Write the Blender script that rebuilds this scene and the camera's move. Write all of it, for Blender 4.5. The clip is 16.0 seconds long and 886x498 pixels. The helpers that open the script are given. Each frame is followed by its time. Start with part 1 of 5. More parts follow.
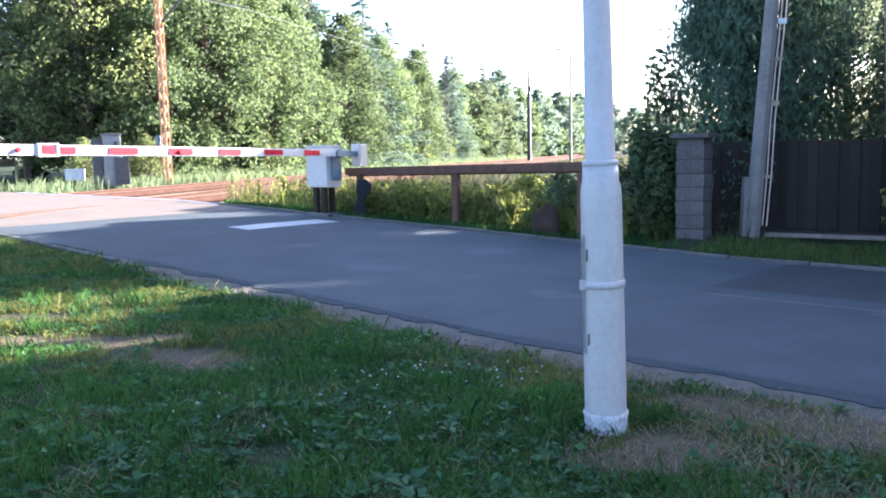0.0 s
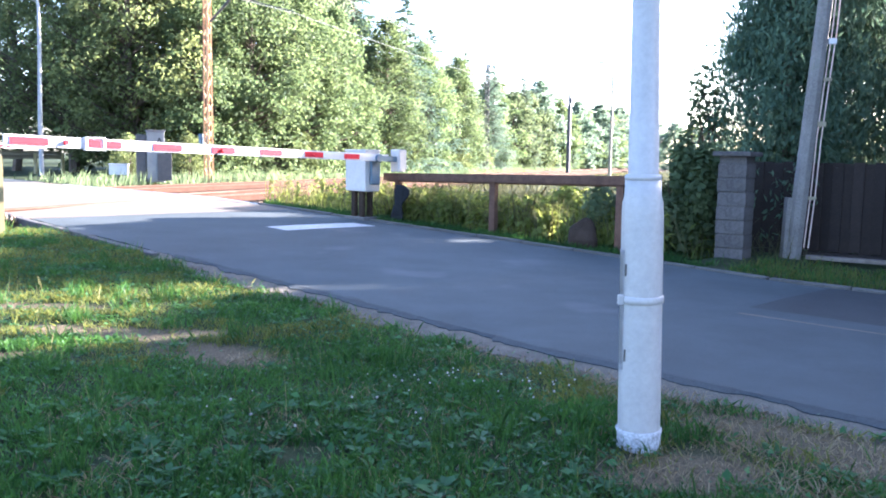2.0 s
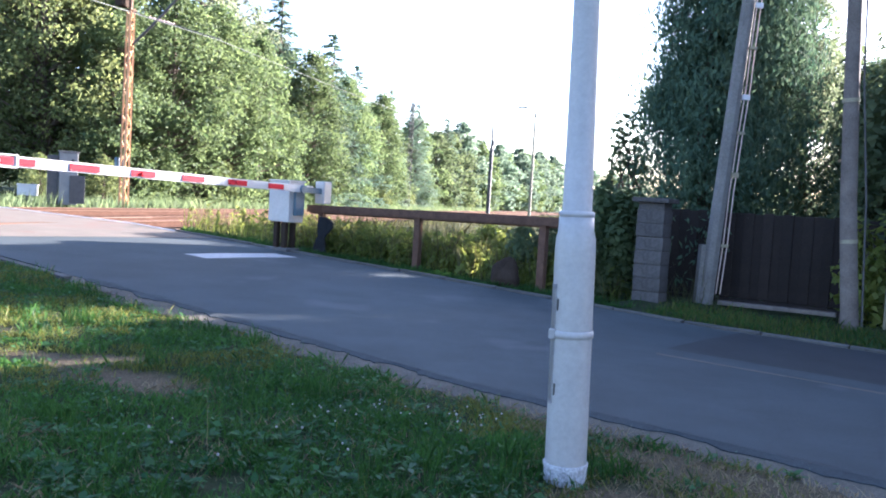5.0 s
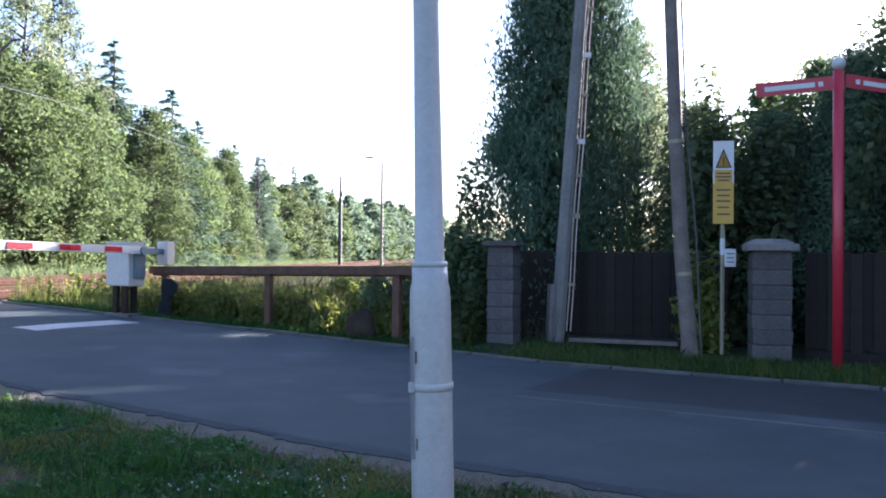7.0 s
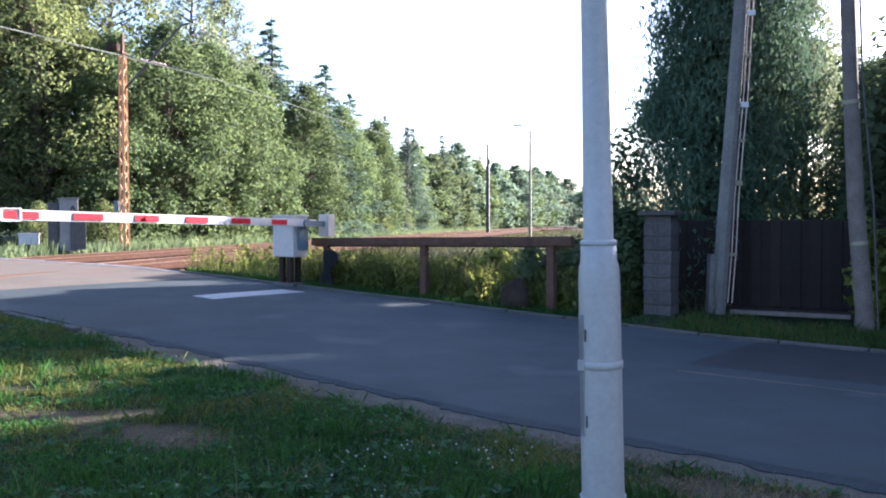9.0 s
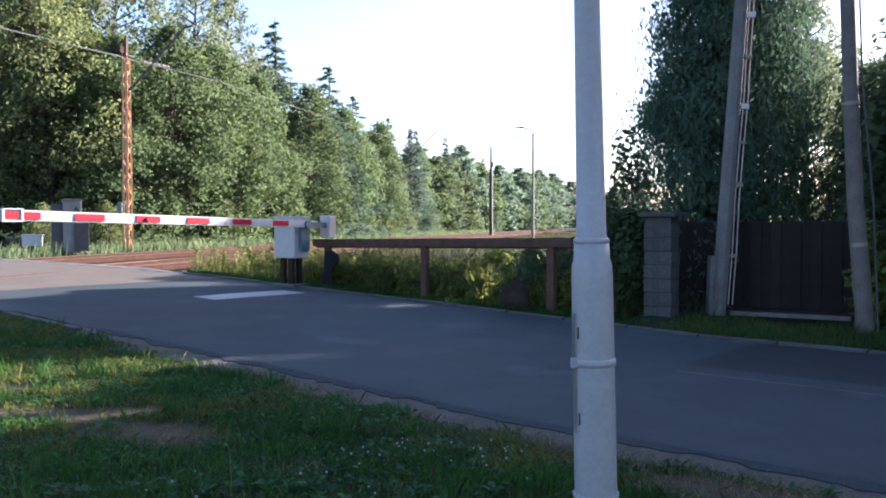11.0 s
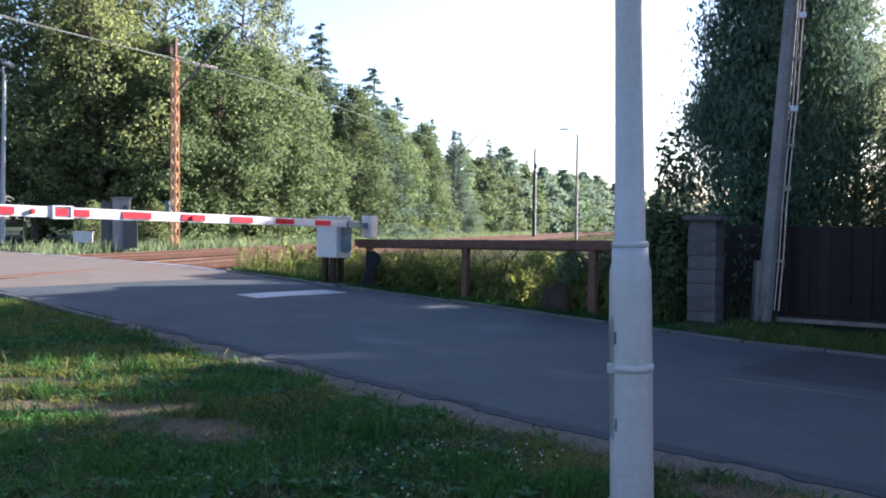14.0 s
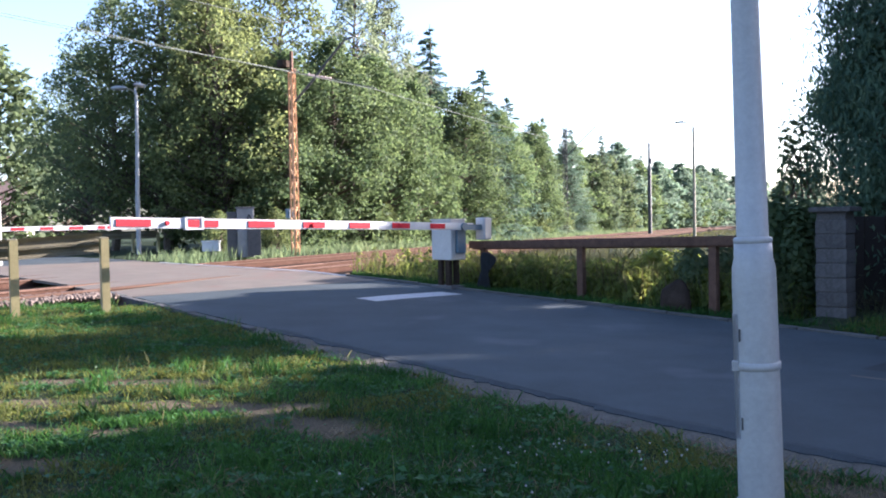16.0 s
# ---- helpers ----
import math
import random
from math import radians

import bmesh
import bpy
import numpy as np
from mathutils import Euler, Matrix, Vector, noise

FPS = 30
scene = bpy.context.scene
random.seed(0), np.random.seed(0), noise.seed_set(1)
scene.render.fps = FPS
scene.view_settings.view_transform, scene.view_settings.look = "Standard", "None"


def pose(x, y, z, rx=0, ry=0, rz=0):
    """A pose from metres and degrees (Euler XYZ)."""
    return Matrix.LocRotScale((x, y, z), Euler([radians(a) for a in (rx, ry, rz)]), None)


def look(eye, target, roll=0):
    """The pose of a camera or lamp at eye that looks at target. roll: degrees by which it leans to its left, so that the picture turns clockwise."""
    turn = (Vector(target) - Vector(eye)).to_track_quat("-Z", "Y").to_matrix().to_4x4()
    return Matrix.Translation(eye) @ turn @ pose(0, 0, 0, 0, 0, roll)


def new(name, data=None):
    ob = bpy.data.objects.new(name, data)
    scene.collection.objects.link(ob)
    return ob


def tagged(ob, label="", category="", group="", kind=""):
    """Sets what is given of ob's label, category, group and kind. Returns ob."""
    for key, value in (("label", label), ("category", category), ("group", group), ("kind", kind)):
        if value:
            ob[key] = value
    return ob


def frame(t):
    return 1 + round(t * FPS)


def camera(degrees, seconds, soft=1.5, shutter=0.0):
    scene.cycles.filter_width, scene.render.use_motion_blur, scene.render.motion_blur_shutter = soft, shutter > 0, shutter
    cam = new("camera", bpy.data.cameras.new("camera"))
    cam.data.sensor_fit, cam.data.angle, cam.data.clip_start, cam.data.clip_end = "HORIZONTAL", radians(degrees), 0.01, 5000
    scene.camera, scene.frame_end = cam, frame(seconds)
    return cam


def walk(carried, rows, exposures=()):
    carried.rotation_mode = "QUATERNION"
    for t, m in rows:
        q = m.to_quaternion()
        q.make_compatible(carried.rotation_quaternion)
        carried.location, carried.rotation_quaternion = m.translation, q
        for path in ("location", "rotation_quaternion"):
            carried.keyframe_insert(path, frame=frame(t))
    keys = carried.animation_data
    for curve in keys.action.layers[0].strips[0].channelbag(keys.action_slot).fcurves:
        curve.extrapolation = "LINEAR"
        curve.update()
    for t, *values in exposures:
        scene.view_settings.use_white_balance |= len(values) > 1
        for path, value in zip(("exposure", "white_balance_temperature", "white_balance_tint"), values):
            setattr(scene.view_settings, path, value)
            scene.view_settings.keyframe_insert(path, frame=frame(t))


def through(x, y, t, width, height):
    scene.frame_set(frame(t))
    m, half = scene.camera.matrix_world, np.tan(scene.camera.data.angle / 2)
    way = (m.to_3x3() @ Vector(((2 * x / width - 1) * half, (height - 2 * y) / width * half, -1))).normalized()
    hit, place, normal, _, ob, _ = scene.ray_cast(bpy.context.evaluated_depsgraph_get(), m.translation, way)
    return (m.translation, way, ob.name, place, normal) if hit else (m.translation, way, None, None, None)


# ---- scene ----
cam = camera(55.2, 16.0, soft=1.9)
PATH = [
    (0, (0.154, -0.082, 1.433), (0.108, 1.904, 1.204), -1.2),
    (0.5, (0.153, -0.08, 1.419), (0.072, 1.902, 1.165), -0.4),
    (1, (0.138, -0.073, 1.419), (0.013, 1.905, 1.151), 0.2),
    (1.5, (0.129, -0.058, 1.422), (-0.008, 1.923, 1.182), 0.6),
    (2, (0.132, -0.081, 1.43), (0.006, 1.904, 1.22), 1.0),
    (2.5, (0.128, -0.091, 1.42), (0.039, 1.899, 1.233), 1.7),
    (3, (0.121, -0.095, 1.413), (0.061, 1.897, 1.246), 2.8),
    (3.5, (0.111, -0.074, 1.404), (0.064, 1.919, 1.243), 4.0),
    (4, (0.048, -0.078, 1.386), (0.058, 1.917, 1.249), 3.9),
    (6.5, (0.048, -0.081, 1.386), (0.211, 1.912, 1.339), 3.1),
    (7, (0.06, 0.014, 1.406), (0.462, 1.973, 1.42), 0.5),
    (7.5, (0.006, 0.012, 1.432), (0.362, 1.979, 1.398), -0.3),
    (8, (-0.043, 0.031, 1.462), (0.2, 2.015, 1.39), -0.1),
    (8.5, (-0.059, 0.0, 1.469), (0.007, 1.998, 1.401), -0.1),
    (11, (-0.004, -0.043, 1.443), (0.047, 1.956, 1.384), 0.0),
    (11.5, (-0.001, -0.049, 1.449), (0.04, 1.949, 1.38), 0.4),
    (12, (0.005, -0.028, 1.449), (0.046, 1.969, 1.359), 0.7),
    (12.5, (-0.012, -0.009, 1.441), (0.024, 1.988, 1.342), 0.8),
    (13, (-0.054, -0.012, 1.446), (-0.048, 1.986, 1.369), 0.8),
    (13.5, (-0.022, -0.025, 1.458), (-0.036, 1.974, 1.395), 1.0),
    (14, (0.029, -0.024, 1.446), (-0.021, 1.975, 1.389), 0.6),
    (14.5, (-0.022, -0.052, 1.44), (-0.131, 1.944, 1.377), 0.1),
    (15, (-0.029, -0.075, 1.444), (-0.218, 1.914, 1.369), -1.0),
    (15.5, (-0.015, -0.139, 1.463), (-0.278, 1.843, 1.399), -1.5),
    (16, (0.012, -0.111, 1.455), (-0.303, 1.863, 1.401), -1.1),
]
EXPOSURES = [(0, 3.71, 5500, 24), (0.5, 3.99, 5500, 24), (1, 4.11, 5500, 24), (1.5, 4.16, 5500, 24), (2.5, 3.93, 5500, 24), (3, 3.71, 5500, 24), (3.5, 3.86, 5500, 24), (4, 3.76, 5500, 24), (6.5, 3.2, 5500, 24), (7, 2.97, 5500, 24), (7.5, 2.52, 5500, 24), (8, 3.02, 5500, 24), (8.5, 2.98, 5500, 24), (11.5, 2.54, 5500, 24), (12.5, 2.77, 5500, 24), (13, 3.05, 5500, 24), (13.5, 2.75, 5500, 24), (14.5, 2.6, 5500, 24), (15, 2.8, 5500, 24), (16, 2.8, 5500, 24)]
walk(cam, [(t, look(e, g, r)) for t, e, g, r in PATH], EXPOSURES)

# ---- place ----
# Plan: s runs along the road towards the crossing, n across it, away from the first camera; k runs along the railway, q across it.
# The tree belt and the masts stand on a line of their own, which runs slightly off the rails.
ROAD_TURN, TRACK_TURN, BELT_TURN = radians(-42), radians(75.5), radians(68)
U, N = Vector((-math.cos(radians(42)), math.sin(radians(42)))), Vector((math.sin(radians(42)), math.cos(radians(42))))
D, Q = Vector((0.3746, 0.9272)), Vector((0.9272, -0.3746))
RAIL_D, RAIL_Q = Vector((0.2504, 0.9681)), Vector((0.9681, -0.2504))
NEAR_EDGE, FAR_EDGE = 4.86, 10.22
ASPHALT_EDGE = 5.0


def rise(s):
    """Height of the ground along the road: flat, then a ramp up to the crossing."""
    a = min(14.0, max(0.0, s - 4.0))
    return 0.03 * a


def height(x, y):
    return rise(x * U.x + y * U.y)


def at_road(s, n, z=0.0):
    p = U * s + N * n
    return Vector((p.x, p.y, rise(s) + z))


def at_track(k, q, z=0.0):
    p = RAIL_D * k + RAIL_Q * q
    return Vector((p.x, p.y, 0.42 + z))


def at_belt(k, q, z=0.0):
    p = D * k + Q * q
    return Vector((p.x, p.y, 0.42 + z))


def road_pose(s, n, z=0.0, turn=0.0):
    return Matrix.Translation(at_road(s, n, z)) @ Matrix.Rotation(ROAD_TURN + turn, 4, "Z")


def track_pose(k, q, z=0.0, turn=0.0):
    return Matrix.Translation(at_track(k, q, z)) @ Matrix.Rotation(TRACK_TURN + turn, 4, "Z")


# ---- world and sun ----
SUN_FROM, SUN_UP = 60.0, 19.0
world = bpy.data.worlds.new("sky")
scene.world = world
world.use_nodes = True
wn, wl = world.node_tree.nodes, world.node_tree.links
sky = wn.new("ShaderNodeTexSky")
sky.sky_type, sky.sun_disc = "NISHITA", False
sky.sun_elevation, sky.sun_rotation = radians(SUN_UP), radians(SUN_FROM)
sky.air_density, sky.dust_density, sky.ozone_density = 1.0, 1.7, 1.2
wn["Background"].inputs["Strength"].default_value = 0.07
wl.new(sky.outputs[0], wn["Background"].inputs["Color"])
sun = new("sun", bpy.data.lights.new("sun", "SUN"))
sun.data.energy, sun.data.angle, sun.data.color = 5.0, radians(0.6), (1.0, 0.88, 0.70)
sun.matrix_world = look((math.sin(radians(SUN_FROM)) * 50, math.cos(radians(SUN_FROM)) * 50, 50 * math.tan(radians(SUN_UP))), (0, 0, 0))

# ---- materials ----


def material(name, dark, light, scale=6.0, fine=60.0, rough=0.8, bump=0.25, metal=0.0, depth=0.01, random_tint=0.0, coords="Object", spots=None, spot_scale=3.0, spot_cut=0.6):
    """Two tones mixed at two scales, fine relief, and, where given, spots of a third tone."""
    m = bpy.data.materials.new(name)
    m.use_nodes = True
    nt = m.node_tree
    b = nt.nodes["Principled BSDF"]
    tc = nt.nodes.new("ShaderNodeTexCoord")
    big, small = nt.nodes.new("ShaderNodeTexNoise"), nt.nodes.new("ShaderNodeTexNoise")
    for node, sc, det in ((big, scale, 5), (small, fine, 3)):
        node.inputs["Scale"].default_value, node.inputs["Detail"].default_value = sc, det
        node.inputs["Roughness"].default_value = 0.62
        nt.links.new(tc.outputs[coords], node.inputs["Vector"])
    blend = nt.nodes.new("ShaderNodeMath")
    blend.operation = "MULTIPLY_ADD"
    nt.links.new(small.outputs["Fac"], blend.inputs[0])
    blend.inputs[1].default_value = 0.55
    half = nt.nodes.new("ShaderNodeMath")
    half.operation = "MULTIPLY"
    half.inputs[1].default_value = 0.45
    nt.links.new(big.outputs["Fac"], half.inputs[0])
    nt.links.new(half.outputs[0], blend.inputs[2])
    ramp = nt.nodes.new("ShaderNodeValToRGB")
    ramp.color_ramp.elements[0].position, ramp.color_ramp.elements[1].position = 0.34, 0.66
    ramp.color_ramp.elements[0].color, ramp.color_ramp.elements[1].color = (*dark, 1), (*light, 1)
    nt.links.new(blend.outputs[0], ramp.inputs[0])
    colour = ramp.outputs[0]
    if spots:
        sp = nt.nodes.new("ShaderNodeTexNoise")
        sp.inputs["Scale"].default_value, sp.inputs["Detail"].default_value = spot_scale, 8
        nt.links.new(tc.outputs[coords], sp.inputs["Vector"])
        cut = nt.nodes.new("ShaderNodeValToRGB")
        cut.color_ramp.elements[0].position, cut.color_ramp.elements[1].position = spot_cut, spot_cut + 0.08
        nt.links.new(sp.outputs["Fac"], cut.inputs[0])
        mx = nt.nodes.new("ShaderNodeMix")
        mx.data_type = "RGBA"
        nt.links.new(cut.outputs[0], mx.inputs["Factor"])
        nt.links.new(colour, mx.inputs["A"])
        mx.inputs["B"].default_value = (*spots, 1)
        colour = mx.outputs["Result"]
    if random_tint:
        info, hsv = nt.nodes.new("ShaderNodeObjectInfo"), nt.nodes.new("ShaderNodeHueSaturation")
        rng = nt.nodes.new("ShaderNodeMapRange")
        rng.inputs["To Min"].default_value, rng.inputs["To Max"].default_value = 1 - random_tint, 1 + random_tint
        nt.links.new(info.outputs["Random"], rng.inputs["Value"])
        nt.links.new(rng.outputs[0], hsv.inputs["Value"])
        nt.links.new(colour, hsv.inputs["Color"])
        colour = hsv.outputs[0]
    nt.links.new(colour, b.inputs["Base Color"])
    b.inputs["Roughness"].default_value, b.inputs["Metallic"].default_value = rough, metal
    if rough > 0.78:
        b.inputs["Specular IOR Level"].default_value = 0.25
    bp = nt.nodes.new("ShaderNodeBump")
    bp.inputs["Strength"].default_value, bp.inputs["Distance"].default_value = bump, depth
    nt.links.new(blend.outputs[0], bp.inputs["Height"])
    nt.links.new(bp.outputs[0], b.inputs["Normal"])
    return m


def leaf_material(name, dark, light, through=0.4, rough=0.7):
    """Leaves: each leaf its own tone, some light passing through."""
    m = bpy.data.materials.new(name)
    m.use_nodes = True
    nt = m.node_tree
    b = nt.nodes["Principled BSDF"]
    geo, ramp = nt.nodes.new("ShaderNodeNewGeometry"), nt.nodes.new("ShaderNodeValToRGB")
    ramp.color_ramp.elements[0].color, ramp.color_ramp.elements[1].color = (*dark, 1), (*light, 1)
    tc, no, ad = nt.nodes.new("ShaderNodeTexCoord"), nt.nodes.new("ShaderNodeTexNoise"), nt.nodes.new("ShaderNodeMath")
    no.inputs["Scale"].default_value = 0.55
    nt.links.new(tc.outputs["Object"], no.inputs["Vector"])
    ad.operation = "MULTIPLY_ADD"
    ad.inputs[1].default_value = 0.6
    sub = nt.nodes.new("ShaderNodeMath")
    sub.operation = "MULTIPLY_ADD"
    sub.inputs[1].default_value, sub.inputs[2].default_value = 1.2, -0.4
    nt.links.new(no.outputs["Fac"], sub.inputs[0])
    nt.links.new(geo.outputs["Random Per Island"], ad.inputs[0])
    nt.links.new(sub.outputs[0], ad.inputs[2])
    nt.links.new(ad.outputs[0], ramp.inputs[0])
    info, hsv = nt.nodes.new("ShaderNodeObjectInfo"), nt.nodes.new("ShaderNodeHueSaturation")
    rng = nt.nodes.new("ShaderNodeMapRange")
    rng.inputs["To Min"].default_value, rng.inputs["To Max"].default_value = 0.8, 1.25
    nt.links.new(info.outputs["Random"], rng.inputs["Value"])
    nt.links.new(rng.outputs[0], hsv.inputs["Value"])
    nt.links.new(ramp.outputs[0], hsv.inputs["Color"])
    nt.links.new(hsv.outputs[0], b.inputs["Base Color"])
    b.inputs["Roughness"].default_value, b.inputs["Specular IOR Level"].default_value = rough, 0.16
    tr, mix = nt.nodes.new("ShaderNodeBsdfTranslucent"), nt.nodes.new("ShaderNodeMixShader")
    warm = nt.nodes.new("ShaderNodeHueSaturation")
    warm.inputs["Hue"].default_value, warm.inputs["Saturation"].default_value, warm.inputs["Value"].default_value = 0.48, 1.1, 1.5
    nt.links.new(hsv.outputs[0], warm.inputs["Color"])
    nt.links.new(warm.outputs[0], tr.inputs["Color"])
    mix.inputs[0].default_value = through
    nt.links.new(b.outputs[0], mix.inputs[1])
    nt.links.new(tr.outputs[0], mix.inputs[2])
    nt.links.new(mix.outputs[0], nt.nodes["Material Output"].inputs["Surface"])
    return m


def ground_material():
    """Grass litter and bare soil, mixed by the mesh's own 'bare' value and by noise."""
    m = bpy.data.materials.new("ground_soil_and_turf")
    m.use_nodes = True
    nt = m.node_tree
    b = nt.nodes["Principled BSDF"]
    tc = nt.nodes.new("ShaderNodeTexCoord")

    def noise_of(scale, detail=6):
        n = nt.nodes.new("ShaderNodeTexNoise")
        n.inputs["Scale"].default_value, n.inputs["Detail"].default_value, n.inputs["Roughness"].default_value = scale, detail, 0.65
        nt.links.new(tc.outputs["Object"], n.inputs["Vector"])
        return n.outputs["Fac"]

    def ramp_of(value, a, c, lo=0.3, hi=0.7):
        r = nt.nodes.new("ShaderNodeValToRGB")
        r.color_ramp.elements[0].position, r.color_ramp.elements[1].position = lo, hi
        r.color_ramp.elements[0].color, r.color_ramp.elements[1].color = (*a, 1), (*c, 1)
        nt.links.new(value, r.inputs[0])
        return r.outputs[0]

    fine = noise_of(45)
    soil = ramp_of(fine, (0.030, 0.024, 0.014), (0.130, 0.103, 0.064))
    turf = ramp_of(noise_of(18), (0.008, 0.017, 0.006), (0.028, 0.040, 0.014))
    bare = nt.nodes.new("ShaderNodeAttribute")
    bare.attribute_name = "bare"
    add = nt.nodes.new("ShaderNodeMath")
    add.operation = "MULTIPLY_ADD"
    nt.links.new(noise_of(7), add.inputs[0])
    add.inputs[1].default_value = 0.9
    nt.links.new(bare.outputs["Fac"], add.inputs[2])
    cut = nt.nodes.new("ShaderNodeMapRange")
    cut.inputs["From Min"].default_value, cut.inputs["From Max"].default_value = 0.72, 1.0
    nt.links.new(add.outputs[0], cut.inputs["Value"])
    mx = nt.nodes.new("ShaderNodeMix")
    mx.data_type = "RGBA"
    nt.links.new(cut.outputs[0], mx.inputs["Factor"])
    nt.links.new(turf, mx.inputs["A"])
    nt.links.new(soil, mx.inputs["B"])
    nt.links.new(mx.outputs["Result"], b.inputs["Base Color"])
    b.inputs["Roughness"].default_value, b.inputs["Specular IOR Level"].default_value = 0.95, 0.12
    bp = nt.nodes.new("ShaderNodeBump")
    bp.inputs["Strength"].default_value, bp.inputs["Distance"].default_value = 0.7, 0.03
    nt.links.new(fine, bp.inputs["Height"])
    nt.links.new(bp.outputs[0], b.inputs["Normal"])
    return m


M_GROUND = ground_material()
M_ASPHALT = material("worn_asphalt", (0.0175, 0.0245, 0.0265), (0.042, 0.055, 0.059), 1.2, 90, 0.82, 0.6, depth=0.006, spots=(0.052, 0.060, 0.063), spot_scale=0.7, spot_cut=0.6)
M_PATCH = material("fresh_asphalt", (0.0105, 0.013, 0.0145), (0.023, 0.0275, 0.030), 2.0, 90, 0.80, 0.5, depth=0.006)
M_LIP = material("crumbling_asphalt_edge", (0.015, 0.020, 0.0215), (0.036, 0.046, 0.049), 5.0, 60, 0.9, 0.9, depth=0.012)
M_DECK = material("crossing_deck_asphalt", (0.066, 0.054, 0.042), (0.120, 0.101, 0.079), 1.5, 60, 0.85, 0.4, depth=0.006, spots=(0.10, 0.068, 0.052), spot_scale=1.2, spot_cut=0.58)
M_GRIT = material("sandy_verge_grit", (0.034, 0.031, 0.024), (0.120, 0.108, 0.084), 4, 70, 0.95, 0.7, depth=0.02)
M_KERB = material("concrete_kerb", (0.038, 0.038, 0.036), (0.088, 0.086, 0.080), 5, 70, 0.9, 0.5, random_tint=0.12)
M_LINE = material("worn_road_paint", (0.22, 0.22, 0.215), (0.40, 0.40, 0.39), 5, 60, 0.7, 0.3, spots=(0.16, 0.16, 0.16), spot_scale=14, spot_cut=0.6)
M_POLE = material("white_pole_paint", (0.26, 0.256, 0.248), (0.33, 0.325, 0.314), 5, 35, 0.45, 0.3, depth=0.005, spots=(0.21, 0.205, 0.20), spot_scale=5, spot_cut=0.68)
M_CEMENT = material("rough_cement_foot", (0.22, 0.22, 0.22), (0.46, 0.47, 0.48), 18, 70, 0.9, 0.9, depth=0.02)
M_WHITE = material("white_enamel", (0.40, 0.41, 0.415), (0.50, 0.50, 0.50), 4, 60, 0.4, 0.08, depth=0.002)
M_RED = material("red_reflective_film", (0.36, 0.014, 0.022), (0.50, 0.024, 0.032), 4, 90, 0.8, 0.08, depth=0.002)
M_GREYBOX = material("light_grey_cabinet_paint", (0.33, 0.318, 0.30), (0.44, 0.425, 0.40), 5, 50, 0.5, 0.12, depth=0.003, spots=(0.50, 0.47, 0.43), spot_scale=6, spot_cut=0.68)
M_CAB = material("weathered_cabinet_grey", (0.13, 0.13, 0.125), (0.22, 0.22, 0.21), 4, 50, 0.6, 0.2)
M_LAMP = material("pale_grey_lamp_paint", (0.20, 0.205, 0.21), (0.27, 0.275, 0.28), 4, 50, 0.5, 0.1)
M_BLUE = material("grey_blue_steel_paint", (0.045, 0.085, 0.115), (0.085, 0.135, 0.175), 6, 60, 0.5, 0.15, depth=0.003)
M_DARK = material("dark_steel", (0.03, 0.03, 0.032), (0.075, 0.07, 0.065), 8, 60, 0.6, 0.3, depth=0.004)
M_RUST = material("rusty_steel", (0.038, 0.020, 0.013), (0.115, 0.064, 0.042), 8, 60, 0.85, 0.6, depth=0.006, random_tint=0.15)
M_RAILHEAD = material("worn_rail_steel", (0.045, 0.026, 0.018), (0.095, 0.060, 0.044), 3, 60, 0.75, 0.3)
M_RAILWEB = material("rusty_rail_web", (0.028, 0.015, 0.010), (0.068, 0.038, 0.027), 5, 60, 0.9, 0.4)
M_MAST = material("rust_orange_mast_steel", (0.40, 0.20, 0.09), (0.68, 0.43, 0.23), 3, 40, 0.75, 0.4, depth=0.005)
M_SLEEPER = material("creosoted_timber", (0.018, 0.013, 0.010), (0.05, 0.037, 0.028), 4, 50, 0.9, 0.6, random_tint=0.2)
M_BALLAST = material("rusty_ballast", (0.016, 0.012, 0.009), (0.052, 0.038, 0.030), 9, 26, 0.95, 0.6, depth=0.03)
M_STONE = material("ballast_stone", (0.08, 0.058, 0.048), (0.22, 0.17, 0.14), 12, 60, 0.9, 0.5, random_tint=0.3)
M_YELLOW = material("faded_yellow_paint", (0.15, 0.125, 0.05), (0.235, 0.20, 0.09), 5, 50, 0.6, 0.25, spots=(0.28, 0.16, 0.07), spot_scale=7, spot_cut=0.66)
M_GALV = material("dull_galvanised_steel", (0.14, 0.125, 0.08), (0.24, 0.215, 0.14), 5, 60, 0.6, 0.2)
M_CONCRETE = material("weathered_concrete", (0.095, 0.09, 0.082), (0.19, 0.18, 0.168), 3, 45, 0.9, 0.6, depth=0.012, spots=(0.14, 0.14, 0.12), spot_scale=3, spot_cut=0.62)
M_WOODPOLE = material("grey_weathered_pole_wood", (0.07, 0.058, 0.05), (0.17, 0.145, 0.125), 4, 70, 0.9, 0.6, depth=0.01)
# boards kept near black: the shade under the trees is in this colour
M_FENCE = material("shade_dark_boards", (0.008, 0.006, 0.005), (0.022, 0.016, 0.013), 4, 60, 0.85, 0.5, random_tint=0.25)
M_PILLAR = material("grey_split_block", (0.045, 0.042, 0.040), (0.095, 0.089, 0.085), 6, 40, 0.95, 0.9, depth=0.02, random_tint=0.14)
M_SIGNRED = material("red_sign_enamel", (0.26, 0.012, 0.024), (0.38, 0.022, 0.036), 5, 60, 0.4, 0.08)
M_SIGNYEL = material("yellow_sign_enamel", (0.34, 0.19, 0.015), (0.45, 0.27, 0.028), 5, 60, 0.45, 0.06)
M_BLACK = material("black_print", (0.015, 0.015, 0.015), (0.03, 0.03, 0.03), 5, 60, 0.5, 0.05)
